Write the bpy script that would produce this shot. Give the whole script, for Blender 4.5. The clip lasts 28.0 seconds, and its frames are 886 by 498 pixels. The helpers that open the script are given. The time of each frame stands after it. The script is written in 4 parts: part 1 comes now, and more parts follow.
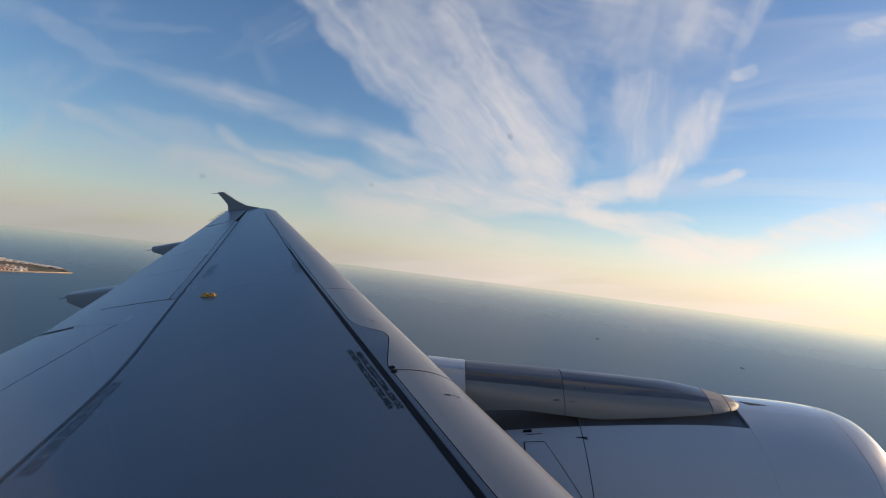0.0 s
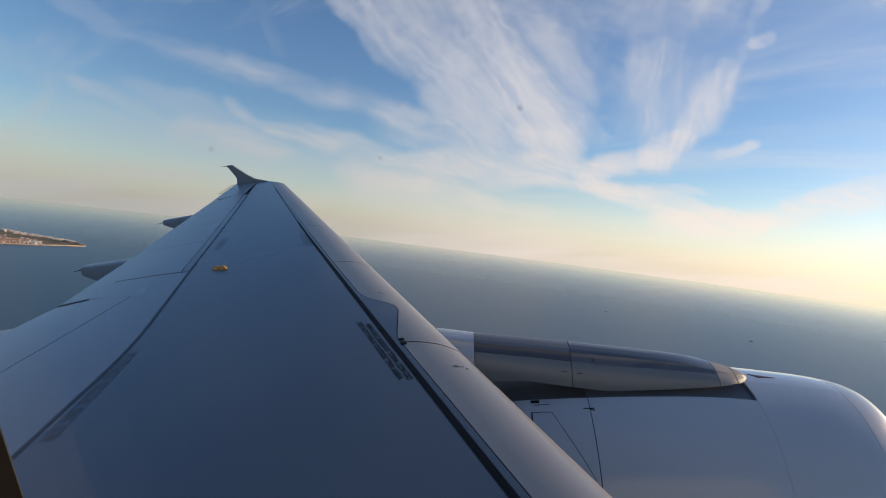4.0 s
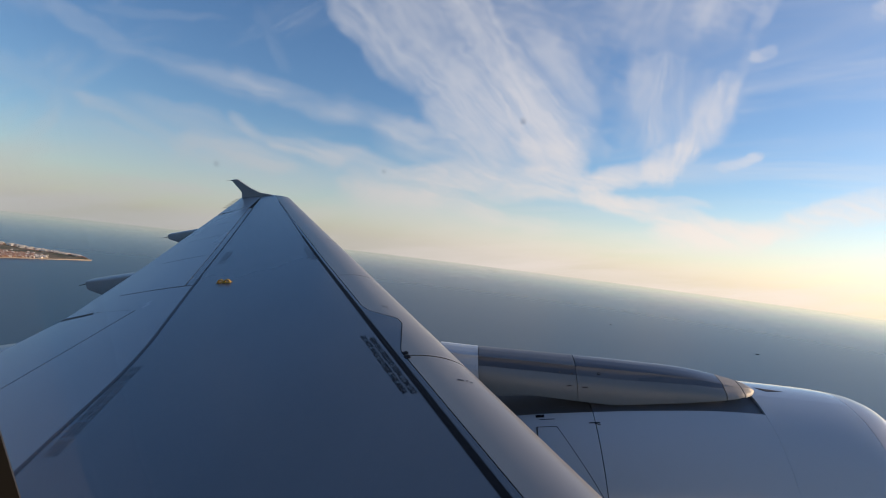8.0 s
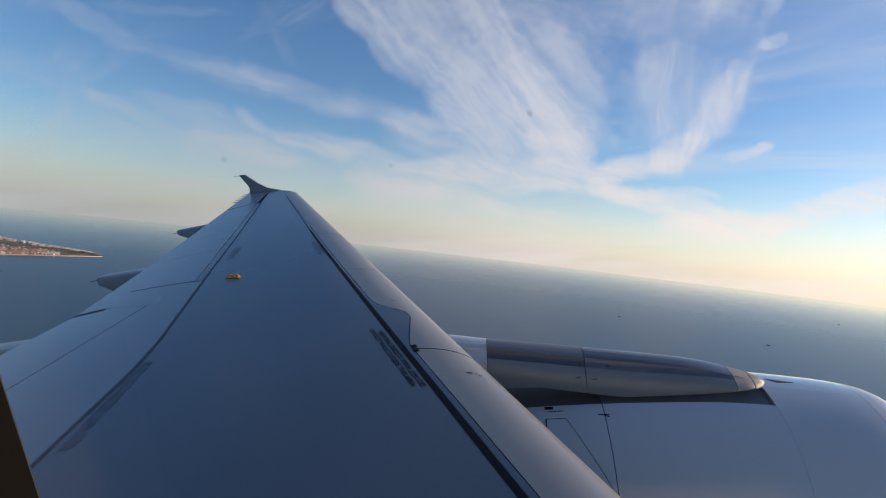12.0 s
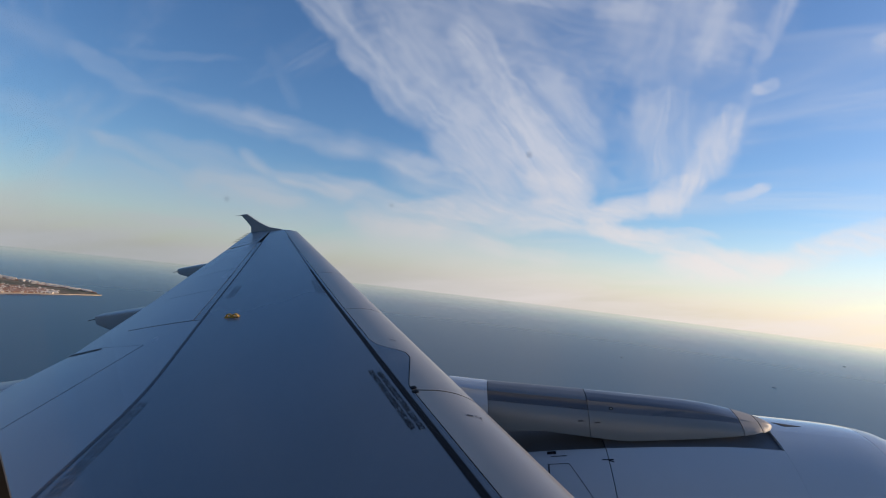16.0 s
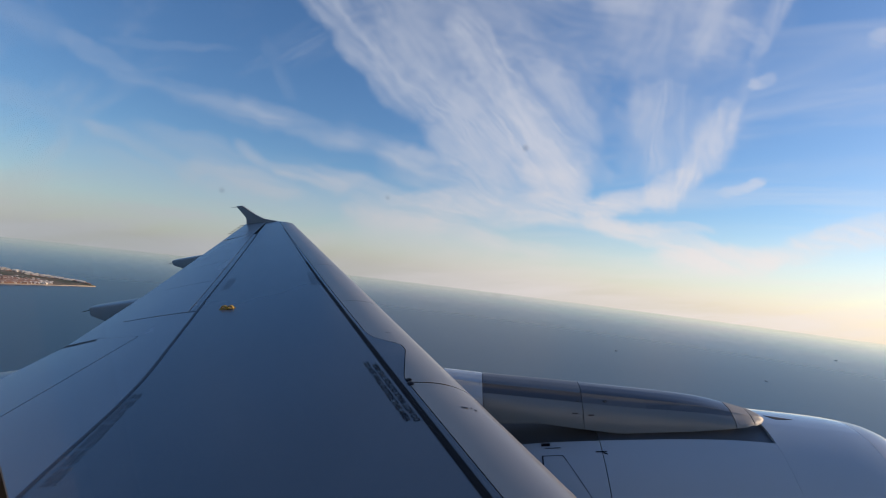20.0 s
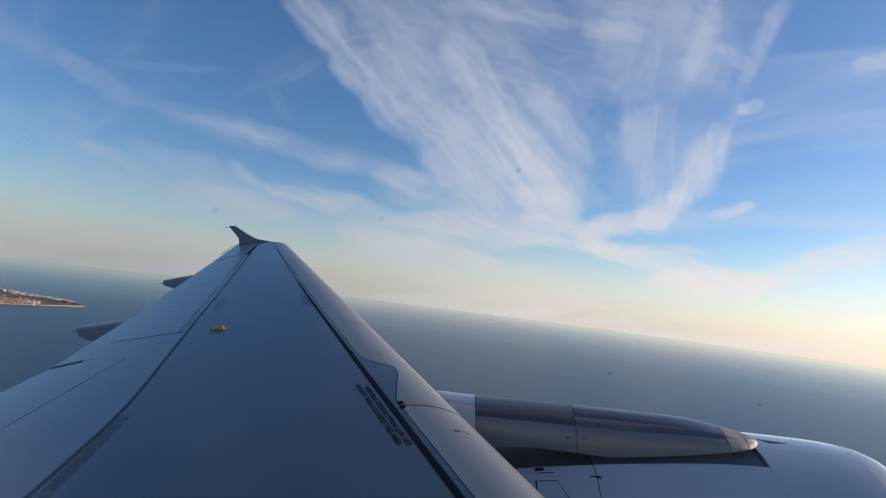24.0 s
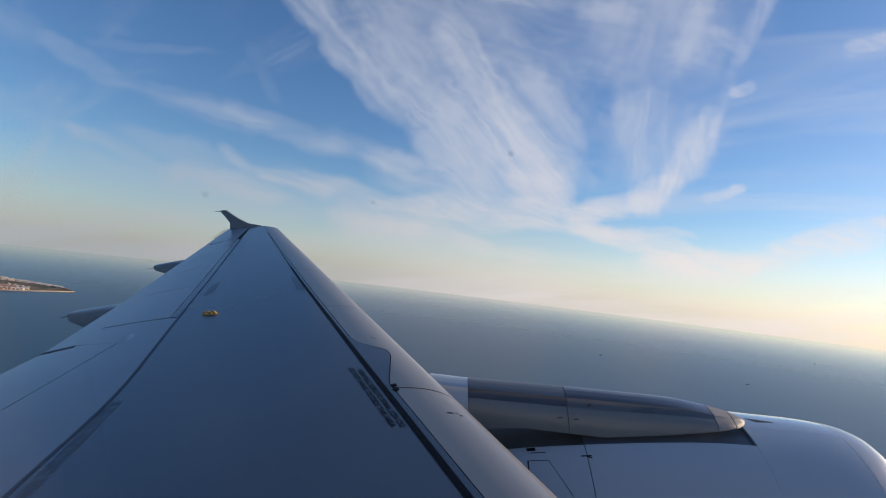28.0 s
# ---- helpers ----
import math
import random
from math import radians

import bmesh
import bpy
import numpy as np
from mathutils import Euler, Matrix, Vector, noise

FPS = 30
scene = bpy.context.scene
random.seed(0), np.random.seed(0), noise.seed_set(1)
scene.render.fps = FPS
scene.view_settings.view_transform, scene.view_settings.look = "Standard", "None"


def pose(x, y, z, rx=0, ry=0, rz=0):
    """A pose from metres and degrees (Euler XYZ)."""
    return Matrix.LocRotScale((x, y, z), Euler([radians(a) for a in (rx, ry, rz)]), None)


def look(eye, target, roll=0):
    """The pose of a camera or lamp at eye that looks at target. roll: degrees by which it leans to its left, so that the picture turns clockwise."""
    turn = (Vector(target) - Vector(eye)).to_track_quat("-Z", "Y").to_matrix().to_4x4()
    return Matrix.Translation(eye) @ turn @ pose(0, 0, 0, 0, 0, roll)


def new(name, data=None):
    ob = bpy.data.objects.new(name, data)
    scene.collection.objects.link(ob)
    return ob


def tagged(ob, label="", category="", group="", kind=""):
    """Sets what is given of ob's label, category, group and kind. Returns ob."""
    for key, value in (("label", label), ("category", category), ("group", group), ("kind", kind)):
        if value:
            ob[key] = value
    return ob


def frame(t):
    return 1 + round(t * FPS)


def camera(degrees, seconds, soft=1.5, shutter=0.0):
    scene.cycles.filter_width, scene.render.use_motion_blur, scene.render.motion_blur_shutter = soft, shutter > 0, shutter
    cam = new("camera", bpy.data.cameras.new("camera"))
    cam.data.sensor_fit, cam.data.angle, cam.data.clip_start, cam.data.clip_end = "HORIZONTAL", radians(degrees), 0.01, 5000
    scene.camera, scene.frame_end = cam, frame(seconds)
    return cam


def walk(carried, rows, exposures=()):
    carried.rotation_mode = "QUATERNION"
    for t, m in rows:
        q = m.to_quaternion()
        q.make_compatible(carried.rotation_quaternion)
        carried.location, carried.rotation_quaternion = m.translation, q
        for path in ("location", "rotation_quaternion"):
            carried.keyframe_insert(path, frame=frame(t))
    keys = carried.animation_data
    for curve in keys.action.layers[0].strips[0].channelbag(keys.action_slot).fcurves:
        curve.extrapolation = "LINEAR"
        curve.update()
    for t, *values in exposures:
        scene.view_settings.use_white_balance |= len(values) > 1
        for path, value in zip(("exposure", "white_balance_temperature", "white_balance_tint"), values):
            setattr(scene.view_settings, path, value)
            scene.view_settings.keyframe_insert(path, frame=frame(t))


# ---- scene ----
cam = camera(80.2, 28.0, soft=1.0)

# The aircraft's own axes: x to the nose, y out along the left wing, z off the wing's upper skin.
# It climbs and banks: this is its attitude over the level sea.
ALTITUDE = 118.0
AIR = pose(0, 0, ALTITUDE, 15.1, -9.4, -2.52)

# the camera stays at one place by the window and turns: seconds, yaw, pitch, lean, in the aircraft's axes
SEAT = (-1.651, 1.723, 2.022)
PATH = [
    (0.0, 2.81, -12.96, 3.01),
    (0.5, 2.84, -13.26, 3.03),
    (1.0, 2.89, -13.80, 3.06),
    (1.5, 2.97, -14.55, 3.14),
    (2.0, 3.10, -15.28, 3.20),
    (2.5, 3.27, -15.81, 3.24),
    (3.0, 3.43, -16.04, 3.25),
    (3.5, 3.58, -16.15, 3.27),
    (5.5, 4.06, -13.68, 3.24),
    (6.0, 4.07, -13.48, 3.31),
    (6.5, 4.07, -13.54, 3.40),
    (7.0, 4.05, -13.82, 3.46),
    (7.5, 4.04, -14.12, 3.51),
    (8.0, 4.10, -14.38, 3.51),
    (8.5, 4.20, -14.65, 3.54),
    (9.0, 4.32, -14.97, 3.62),
    (9.5, 4.42, -15.23, 3.69),
    (10.0, 4.54, -15.33, 3.71),
    (10.5, 4.62, -15.33, 3.75),
    (11.0, 4.68, -15.28, 3.84),
    (11.5, 4.73, -15.22, 4.03),
    (12.0, 4.76, -15.07, 4.24),
    (12.5, 4.83, -14.70, 4.36),
    (14.5, 5.11, -11.40, 4.18),
    (15.0, 5.01, -11.20, 4.14),
    (15.5, 4.93, -10.86, 4.07),
    (16.0, 4.83, -10.76, 4.09),
    (16.5, 4.74, -10.88, 4.15),
    (17.0, 4.66, -11.03, 4.16),
    (17.5, 4.60, -11.16, 4.12),
    (18.0, 4.58, -11.30, 4.07),
    (18.5, 4.57, -11.45, 3.98),
    (19.0, 4.55, -11.64, 3.89),
    (19.5, 4.51, -11.75, 3.80),
    (20.0, 4.45, -11.57, 3.69),
    (20.5, 4.44, -11.09, 3.60),
    (21.0, 4.43, -10.55, 3.52),
    (21.5, 4.39, -10.09, 3.47),
    (23.5, 3.88, -9.17, 3.27),
    (24.0, 3.76, -9.31, 3.29),
    (24.5, 3.62, -9.49, 3.31),
    (25.0, 3.49, -9.71, 3.33),
    (25.5, 3.38, -9.94, 3.36),
    (26.0, 3.29, -10.20, 3.36),
    (26.5, 3.19, -10.46, 3.38),
    (27.0, 3.10, -10.71, 3.37),
    (27.5, 3.02, -10.93, 3.36),
    (28.0, 2.92, -11.13, 3.35),
]
walk(cam, [(t, AIR @ pose(*SEAT, 90 + p, r, w)) for t, w, p, r in PATH],
     [(0.0, 0.37, 6800, 9.0), (3.0, 0.36, 6750, 9.0), (9.0, 0.35, 6500, 9.0), (12.0, 0.34, 6330, 9.0), (15.0, 0.27, 6120, 9.0), (28.0, 0.25, 6080, 9.0)])

# ---------------------------------------------------------------- light
SUN_AZ, SUN_EL = radians(72), radians(14.0)
sun_way = Vector((math.sin(SUN_AZ) * math.cos(SUN_EL), math.cos(SUN_AZ) * math.cos(SUN_EL), math.sin(SUN_EL)))
sun = new("sun", bpy.data.lights.new("sun", "SUN"))
sun.data.energy, sun.data.angle, sun.data.color = 3.6, radians(1.5), (1.0, 0.71, 0.46)
sun.matrix_world = look(sun_way * 400, (0, 0, 0))


class Nodes:
    """Short-hand for building a node tree out of sums."""

    def __init__(self, tree):
        self.tree = tree
        tree.nodes.clear()

    def node(self, kind, **values):
        n = self.tree.nodes.new(kind)
        for key, value in values.items():
            setattr(n, key, value)
        return n

    def put(self, socket, value):
        if isinstance(value, bpy.types.NodeSocket):
            self.tree.links.new(value, socket)
        else:
            socket.default_value = value

    def math(self, op, a, b=0.0, c=0.0, clamp=False):
        n = self.node("ShaderNodeMath", operation=op, use_clamp=clamp)
        for i, v in enumerate((a, b, c)):
            self.put(n.inputs[i], v)
        return n.outputs[0]

    def add(self, a, b): return self.math("ADD", a, b)
    def sub(self, a, b): return self.math("SUBTRACT", a, b)
    def mul(self, a, b): return self.math("MULTIPLY", a, b)
    def div(self, a, b): return self.math("DIVIDE", a, b)

    def step(self, v, lo, hi, out_lo=0.0, out_hi=1.0):
        n = self.node("ShaderNodeMapRange", interpolation_type="SMOOTHSTEP")
        for i, x in enumerate((v, lo, hi, out_lo, out_hi)):
            self.put(n.inputs[i], x)
        return n.outputs[0]

    def mix(self, f, a, b, blend="MIX"):
        n = self.node("ShaderNodeMix", data_type="RGBA", blend_type=blend)
        self.put(n.inputs[0], f)
        for i, v in ((6, a), (7, b)):
            self.put(n.inputs[i], (*v, 1.0) if isinstance(v, tuple) and len(v) == 3 else v)
        return n.outputs[2]

    def xyz(self, x, y, z=0.0):
        n = self.node("ShaderNodeCombineXYZ")
        for i, v in enumerate((x, y, z)):
            self.put(n.inputs[i], v)
        return n.outputs[0]

    def noise(self, at, scale, detail=4.0, rough=0.55, warp=0.0):
        n = self.node("ShaderNodeTexNoise", noise_dimensions="3D")
        self.put(n.inputs["Vector"], at)
        for key, v in (("Scale", scale), ("Detail", detail), ("Roughness", rough), ("Distortion", warp)):
            self.put(n.inputs[key], v)
        return n.outputs["Fac"]


# Cirrus, laid out over the part of the sky off the wing: its axes, and the strokes on it (right, up: both per unit ahead).
# Each stroke runs from one point to another, with half-widths at its two ends on its left and on its right, and a strength.
SKY_RIGHT, SKY_UP, SKY_AHEAD = (0.9912, 0.0549, 0.1208), (-0.1157, -0.0873, 0.9894), (-0.0648, 0.9947, 0.0801)
STROKES = [
    ((-0.187, 0.538), (0.017, 0.259), (0.268, 0.258), (0.048, 0.051), 0.30),
    ((0.017, 0.259), (0.216, 0.074), (0.226, 0.075), (0.063, 0.069), 0.47),
    ((-0.267, 0.506), (-0.171, 0.382), (0.032, 0.032), (0.025, 0.038), 0.56),
    ((-0.198, 0.382), (-0.020, 0.210), (0.045, 0.064), (0.024, 0.024), 0.52),
    ((-0.020, 0.210), (0.125, 0.076), (0.064, 0.075), (0.029, 0.042), 0.48),
    ((0.030, 0.398), (0.130, 0.232), (0.019, 0.043), (0.019, 0.030), 0.52),
    ((-0.101, 0.409), (0.092, 0.194), (0.028, 0.054), (0.041, 0.069), 0.27),
    ((0.119, 0.243), (0.280, 0.092), (0.043, 0.021), (0.054, 0.047), 0.72),
    ((0.157, 0.119), (0.286, 0.074), (0.037, 0.015), (0.043, 0.028), 0.62),
    ((0.189, 0.313), (0.296, 0.151), (0.037, 0.013), (0.037, 0.021), 0.22),
    ((0.275, 0.151), (0.331, 0.096), (0.013, 0.010), (0.011, 0.011), 0.29),
    ((0.431, 0.549), (0.436, 0.270), (0.113, 0.086), (0.102, 0.091), 0.30),
    ((0.436, 0.270), (0.447, 0.103), (0.091, 0.064), (0.091, 0.064), 0.38),
    ((0.560, 0.232), (0.463, 0.103), (0.028, 0.037), (0.021, 0.028), 0.50),
    ((0.484, 0.119), (0.393, 0.053), (0.032, 0.028), (0.032, 0.021), 0.74),
    ((0.372, 0.270), (0.409, 0.119), (0.028, 0.032), (0.021, 0.017), 0.20),
    ((0.535, 0.495), (0.495, 0.323), (0.017, 0.028), (0.015, 0.021), 0.23),
    ((0.688, 0.506), (0.586, 0.313), (0.012, 0.015), (0.012, 0.015), 0.27),
    ((0.586, 0.313), (0.527, 0.151), (0.017, 0.021), (0.015, 0.019), 0.30),
    ((0.578, 0.274), (0.638, 0.289), (0.015, 0.010), (0.014, 0.009), 0.47),
    ((0.543, 0.396), (0.610, 0.358), (0.014, 0.011), (0.013, 0.010), 0.23),
    ((0.516, 0.061), (0.621, 0.102), (0.013, 0.009), (0.011, 0.008), 0.61),
    ((0.810, 0.362), (0.919, 0.383), (0.014, 0.019), (0.014, 0.017), 0.58),
    ((-0.155, 0.463), (0.640, 0.441), (0.215, 0.215), (0.129, 0.118), 0.22),
    ((0.286, 0.441), (0.409, 0.422), (0.017, 0.015), (0.015, 0.017), 0.27),
    ((0.017, 0.465), (0.286, 0.448), (0.013, 0.013), (0.011, 0.011), 0.22),
    ((0.452, 0.081), (0.275, 0.040), (0.024, 0.021), (0.019, 0.019), 0.82),
    ((0.296, 0.048), (-0.155, 0.040), (0.028, 0.032), (0.024, 0.024), 0.79),
    ((0.125, 0.035), (0.372, -0.005), (0.011, 0.011), (0.012, 0.013), 0.61),
    ((0.275, 0.025), (0.554, -0.048), (0.012, 0.015), (0.015, 0.021), 0.73),
    ((0.361, 0.010), (0.522, -0.005), (0.009, 0.006), (0.009, 0.006), 0.38),
    ((0.415, -0.057), (0.662, -0.046), (0.019, 0.019), (0.028, 0.028), 0.85),
    ((0.651, -0.042), (0.930, 0.031), (0.018, 0.024), (0.026, 0.032), 0.72),
    ((0.039, -0.005), (0.232, -0.044), (0.011, 0.011), (0.013, 0.013), 0.50),
    ((-0.176, 0.023), (0.125, -0.031), (0.026, 0.026), (0.032, 0.032), 0.50),
    ((-0.906, 0.441), (-0.702, 0.362), (0.032, 0.019), (0.028, 0.019), 0.16),
    ((-0.708, 0.364), (-0.536, 0.278), (0.014, 0.015), (0.014, 0.017), 0.23),
    ((-0.536, 0.278), (-0.300, 0.203), (0.015, 0.017), (0.017, 0.021), 0.19),
    ((-0.471, 0.253), (-0.284, 0.207), (0.009, 0.009), (0.009, 0.010), 0.16),
    ((-0.885, 0.291), (-0.638, 0.192), (0.021, 0.015), (0.026, 0.017), 0.16),
    ((-0.665, 0.203), (-0.488, 0.115), (0.010, 0.013), (0.010, 0.013), 0.38),
    ((-0.488, 0.119), (-0.262, 0.061), (0.017, 0.021), (0.018, 0.021), 0.48),
    ((-0.574, 0.194), (-0.326, 0.119), (0.015, 0.019), (0.015, 0.019), 0.22),
    ((-0.386, 0.168), (-0.289, 0.106), (0.009, 0.010), (0.008, 0.009), 0.36),
    ((-0.305, 0.117), (-0.168, 0.076), (0.010, 0.012), (0.010, 0.012), 0.55),
    ((-0.241, 0.108), (-0.058, 0.053), (0.016, 0.021), (0.019, 0.024), 0.50),
    ((-0.627, 0.358), (-0.380, 0.332), (0.008, 0.006), (0.008, 0.006), 0.12),
    ((-0.329, 0.355), (-0.281, 0.253), (0.010, 0.010), (0.009, 0.010), 0.09),
    ((-0.369, 0.243), (-0.144, 0.160), (0.015, 0.017), (0.017, 0.021), 0.27),
    ((-0.208, 0.197), (0.006, 0.111), (0.015, 0.019), (0.017, 0.024), 0.27),
    ((-0.112, 0.151), (0.103, 0.053), (0.024, 0.028), (0.032, 0.037), 0.41),
    ((-0.713, 0.162), (-0.155, 0.053), (0.043, 0.049), (0.049, 0.054), 0.26),
    ((-0.622, 0.050), (-0.423, 0.023), (0.008, 0.009), (0.008, 0.009), 0.52),
]


def build_sky():
    world = bpy.data.worlds.new("sky")
    scene.world, world.use_nodes = world, True
    g = Nodes(world.node_tree)
    sky = g.node("ShaderNodeTexSky", sky_type="NISHITA", sun_disc=False, sun_elevation=SUN_EL, sun_rotation=SUN_AZ,
                 altitude=300.0, air_density=1.0, dust_density=0.7, ozone_density=3.0)
    way = g.node("ShaderNodeTexCoord").outputs["Generated"]
    split = g.node("ShaderNodeSeparateXYZ")
    g.put(split.inputs[0], way)
    dx, dy, dz = split.outputs
    on = lambda axis: g.add(g.add(g.mul(dx, axis[0]), g.mul(dy, axis[1])), g.mul(dz, axis[2]))
    ahead = g.math("MAXIMUM", on(SKY_AHEAD), 0.05)
    u0, v0 = g.div(on(SKY_RIGHT), ahead), g.div(on(SKY_UP), ahead)
    flat = g.xyz(u0, v0)
    # gentle bending of the whole field, then wisps
    bend = g.sub(g.noise(flat, 5.0, 4.0, 0.6), 0.5)
    bend2 = g.sub(g.noise(g.xyz(u0, v0, 7.3), 5.5, 4.0, 0.6), 0.5)
    u, v = g.add(u0, g.mul(bend, 0.075)), g.add(v0, g.mul(bend2, 0.060))
    clump = g.sub(g.noise(g.xyz(u, g.mul(v, 1.2), 2.2), 13.0, 4.0, 0.62, 0.5), 0.5)
    wisp = g.sub(g.noise(g.xyz(g.add(u, g.mul(v, 0.5)), g.mul(v, 1.6), 5.9), 42.0, 3.0, 0.62, 0.8), 0.5)
    torn = g.add(g.mul(clump, 1.35), g.mul(wisp, 0.75))
    # fibres along the three ways in which the strokes lie
    grains = {}
    for name, lean, fine in (("level", -17.0, 26.0), ("falling", -51.0, 24.0), ("rising", 76.0, 22.0)):
        c, d = math.cos(radians(lean)), math.sin(radians(lean))
        along, across = g.add(g.mul(u, c), g.mul(v, d)), g.sub(g.mul(v, c), g.mul(u, d))
        thread = g.noise(g.xyz(g.mul(along, 5.0), g.mul(across, fine), lean), 1.0, 5.0, 0.68, 0.7)
        grains[name] = g.step(thread, 0.28, 0.72, 0.52, 1.26)
    clear = 1.0
    for k, ((ax, ay), (bx, by), left, right, power) in enumerate(STROKES):
        half = math.hypot(bx - ax, by - ay) / 2
        wl, wr = 0.60 * (left[0] + left[1]), 0.60 * (right[0] + right[1])
        # along and across the stroke, both 1 at its rim (the third value only keeps the strokes in turn)
        own = g.node("ShaderNodeMapping", vector_type="TEXTURE")
        own.inputs["Location"].default_value = ((ax + bx) / 2, (ay + by) / 2, 0)
        own.inputs["Rotation"].default_value = (0, 0, math.atan2(by - ay, bx - ax))
        own.inputs["Scale"].default_value = (half, wl, 1)
        g.put(own.inputs["Vector"], g.xyz(u, v, clear))
        parts = g.node("ShaderNodeSeparateXYZ")
        g.put(parts.inputs[0], own.outputs[0])
        q = g.math("MAXIMUM", parts.outputs[1], g.mul(parts.outputs[1], -wl / wr))
        far = g.math("MULTIPLY_ADD", q, q, g.math("POWER", parts.outputs[0], 4.0))
        body = g.step(g.add(far, torn), -0.10, 2.00, 1.0, 0.0)
        lie = math.degrees(math.atan2(by - ay, bx - ax)) % 180
        grain = grains["level" if lie < 35 or lie > 148 else "falling" if lie > 105 else "rising"]
        strand = g.mul(grain, -0.90 * power)
        clear = g.mul(clear, g.math("MULTIPLY_ADD", body, strand, 1.0))
    total = g.sub(1.0, clear)
    front = g.step(dy, 0.02, 0.25)
    # thin veil everywhere, drawn out along the horizon, and streaks behind
    over = g.math("MAXIMUM", g.add(dz, 0.22), 0.1)
    hx, hy = g.div(dx, over), g.div(dy, over)
    along = g.add(g.mul(hx, 0.80), g.mul(hy, -0.60))
    across = g.add(g.mul(hx, 0.60), g.mul(hy, 0.80))
    veil = g.noise(g.xyz(g.mul(along, 0.7), g.mul(across, 2.6), 3.1), 1.0, 7.0, 0.62, 0.9)
    veil = g.mul(g.step(veil, 0.44, 0.80, 0.0, 0.42), g.step(dz, 0.35, 0.75, 1.0, 0.9))
    reed = g.noise(g.xyz(g.mul(u0, 2.4), g.mul(g.sub(v0, g.mul(u0, 0.05)), 19.0), 1.3), 1.0, 6.0, 0.6, 0.25)
    low = g.mul(g.step(dz, -0.03, 0.165, 0.88, 0.0), g.step(reed, 0.30, 0.70, 0.66, 1.12))
    cover = g.math("MAXIMUM", g.mul(total, front), g.mul(veil, 0.9))
    cover = g.math("ADD", cover, g.mul(low, g.sub(1.0, cover)), clamp=True)
    # the sun's side of the haze is warmer and brighter
    toward = g.add(g.mul(dx, sun_way.x), g.mul(dy, sun_way.y))
    glow = g.step(toward, -0.35, 1.0)
    high = g.step(dz, 0.03, 0.30)
    warm = g.mix(glow, (2.95, 2.92, 3.0), (6.7, 5.75, 5.2))
    pale = g.mix(glow, (3.45, 3.6, 4.05), (5.1, 4.8, 4.85))
    cloud = g.mix(high, warm, pale)
    tone = g.node("ShaderNodeHueSaturation")
    tone.inputs["Saturation"].default_value, tone.inputs["Value"].default_value = 1.10, 0.92
    tone.inputs["Hue"].default_value = 0.506
    g.put(tone.inputs["Color"], sky.outputs[0])
    deep = tone.outputs[0]
    colour = g.mix(g.mul(cover, 0.92), deep, cloud)
    back = g.node("ShaderNodeBackground")
    g.put(back.inputs[0], colour)
    back.inputs[1].default_value = 0.13
    g.tree.links.new(back.outputs[0], g.node("ShaderNodeOutputWorld").inputs[0])


build_sky()


# ---------------------------------------------------------------- materials
def material(name, colour, rough=0.5, metal=0.0, grain=0.0, grain_scale=3.0, stain=0.0, stain_scale=0.6, bump=0.0,
             bump_scale=40.0, coat=0.0, stretch=(1.0, 1.0, 1.0), piece=0.0, specular=0.5):
    """Paint, rubber or metal with grain, larger stains and fine relief, at real size in the object's own axes."""
    m = bpy.data.materials.new(name)
    m.use_nodes = True
    g = Nodes(m.node_tree)
    at = g.node("ShaderNodeTexCoord").outputs["Object"]
    mapping = g.node("ShaderNodeMapping")
    mapping.inputs["Scale"].default_value = stretch
    g.put(mapping.inputs[0], at)
    at = mapping.outputs[0]
    fine, broad = g.noise(at, grain_scale * 10, 5.0), g.noise(at, stain_scale, 5.0, 0.6, 0.5)
    value = g.add(1.0, g.add(g.mul(g.sub(fine, 0.5), grain), g.mul(g.sub(broad, 0.5), stain)))
    if piece:
        value = g.add(value, g.mul(g.sub(g.node("ShaderNodeObjectInfo").outputs["Random"], 0.5), piece))
    shade = g.mix(1.0, colour, g.xyz(value, value, value), "MULTIPLY")
    b = g.node("ShaderNodeBsdfPrincipled")
    g.put(b.inputs["Base Color"], shade)
    g.put(b.inputs["Roughness"], g.math("ADD", rough, g.mul(g.sub(broad, 0.5), rough * 0.35), clamp=True))
    b.inputs["Metallic"].default_value = metal
    b.inputs["Specular IOR Level"].default_value = specular
    b.inputs["Coat Weight"].default_value = coat
    b.inputs["Coat Roughness"].default_value = 0.12
    if bump:
        n = g.node("ShaderNodeBump")
        n.inputs["Strength"].default_value, n.inputs["Distance"].default_value = bump, 0.01
        g.put(n.inputs["Height"], g.noise(at, bump_scale, 4.0))
        g.put(b.inputs["Normal"], n.outputs[0])
    g.tree.links.new(b.outputs[0], g.node("ShaderNodeOutputMaterial").inputs[0])
    return m


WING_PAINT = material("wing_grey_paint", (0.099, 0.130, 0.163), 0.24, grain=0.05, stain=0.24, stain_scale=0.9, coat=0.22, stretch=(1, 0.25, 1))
EDGE_PAINT = material("leading_edge_grey", (0.49, 0.43, 0.37), 0.38, metal=0.80, grain=0.05, stain=0.16, stain_scale=1.5, coat=0.15, bump=0.02, bump_scale=5.0)
# wing grey lightened for flaps and spoilers: sky sheen put into the colour
FLAP_PAINT = material("flap_grey_sheen", (0.205, 0.238, 0.272), 0.26, grain=0.04, stain=0.18, stain_scale=0.7, coat=0.25, piece=0.10, stretch=(1, 0.4, 1))
FAIRING_PAINT = material("fairing_grey_paint", (0.27, 0.30, 0.325), 0.34, grain=0.05, stain=0.25, stain_scale=1.2, coat=0.15)
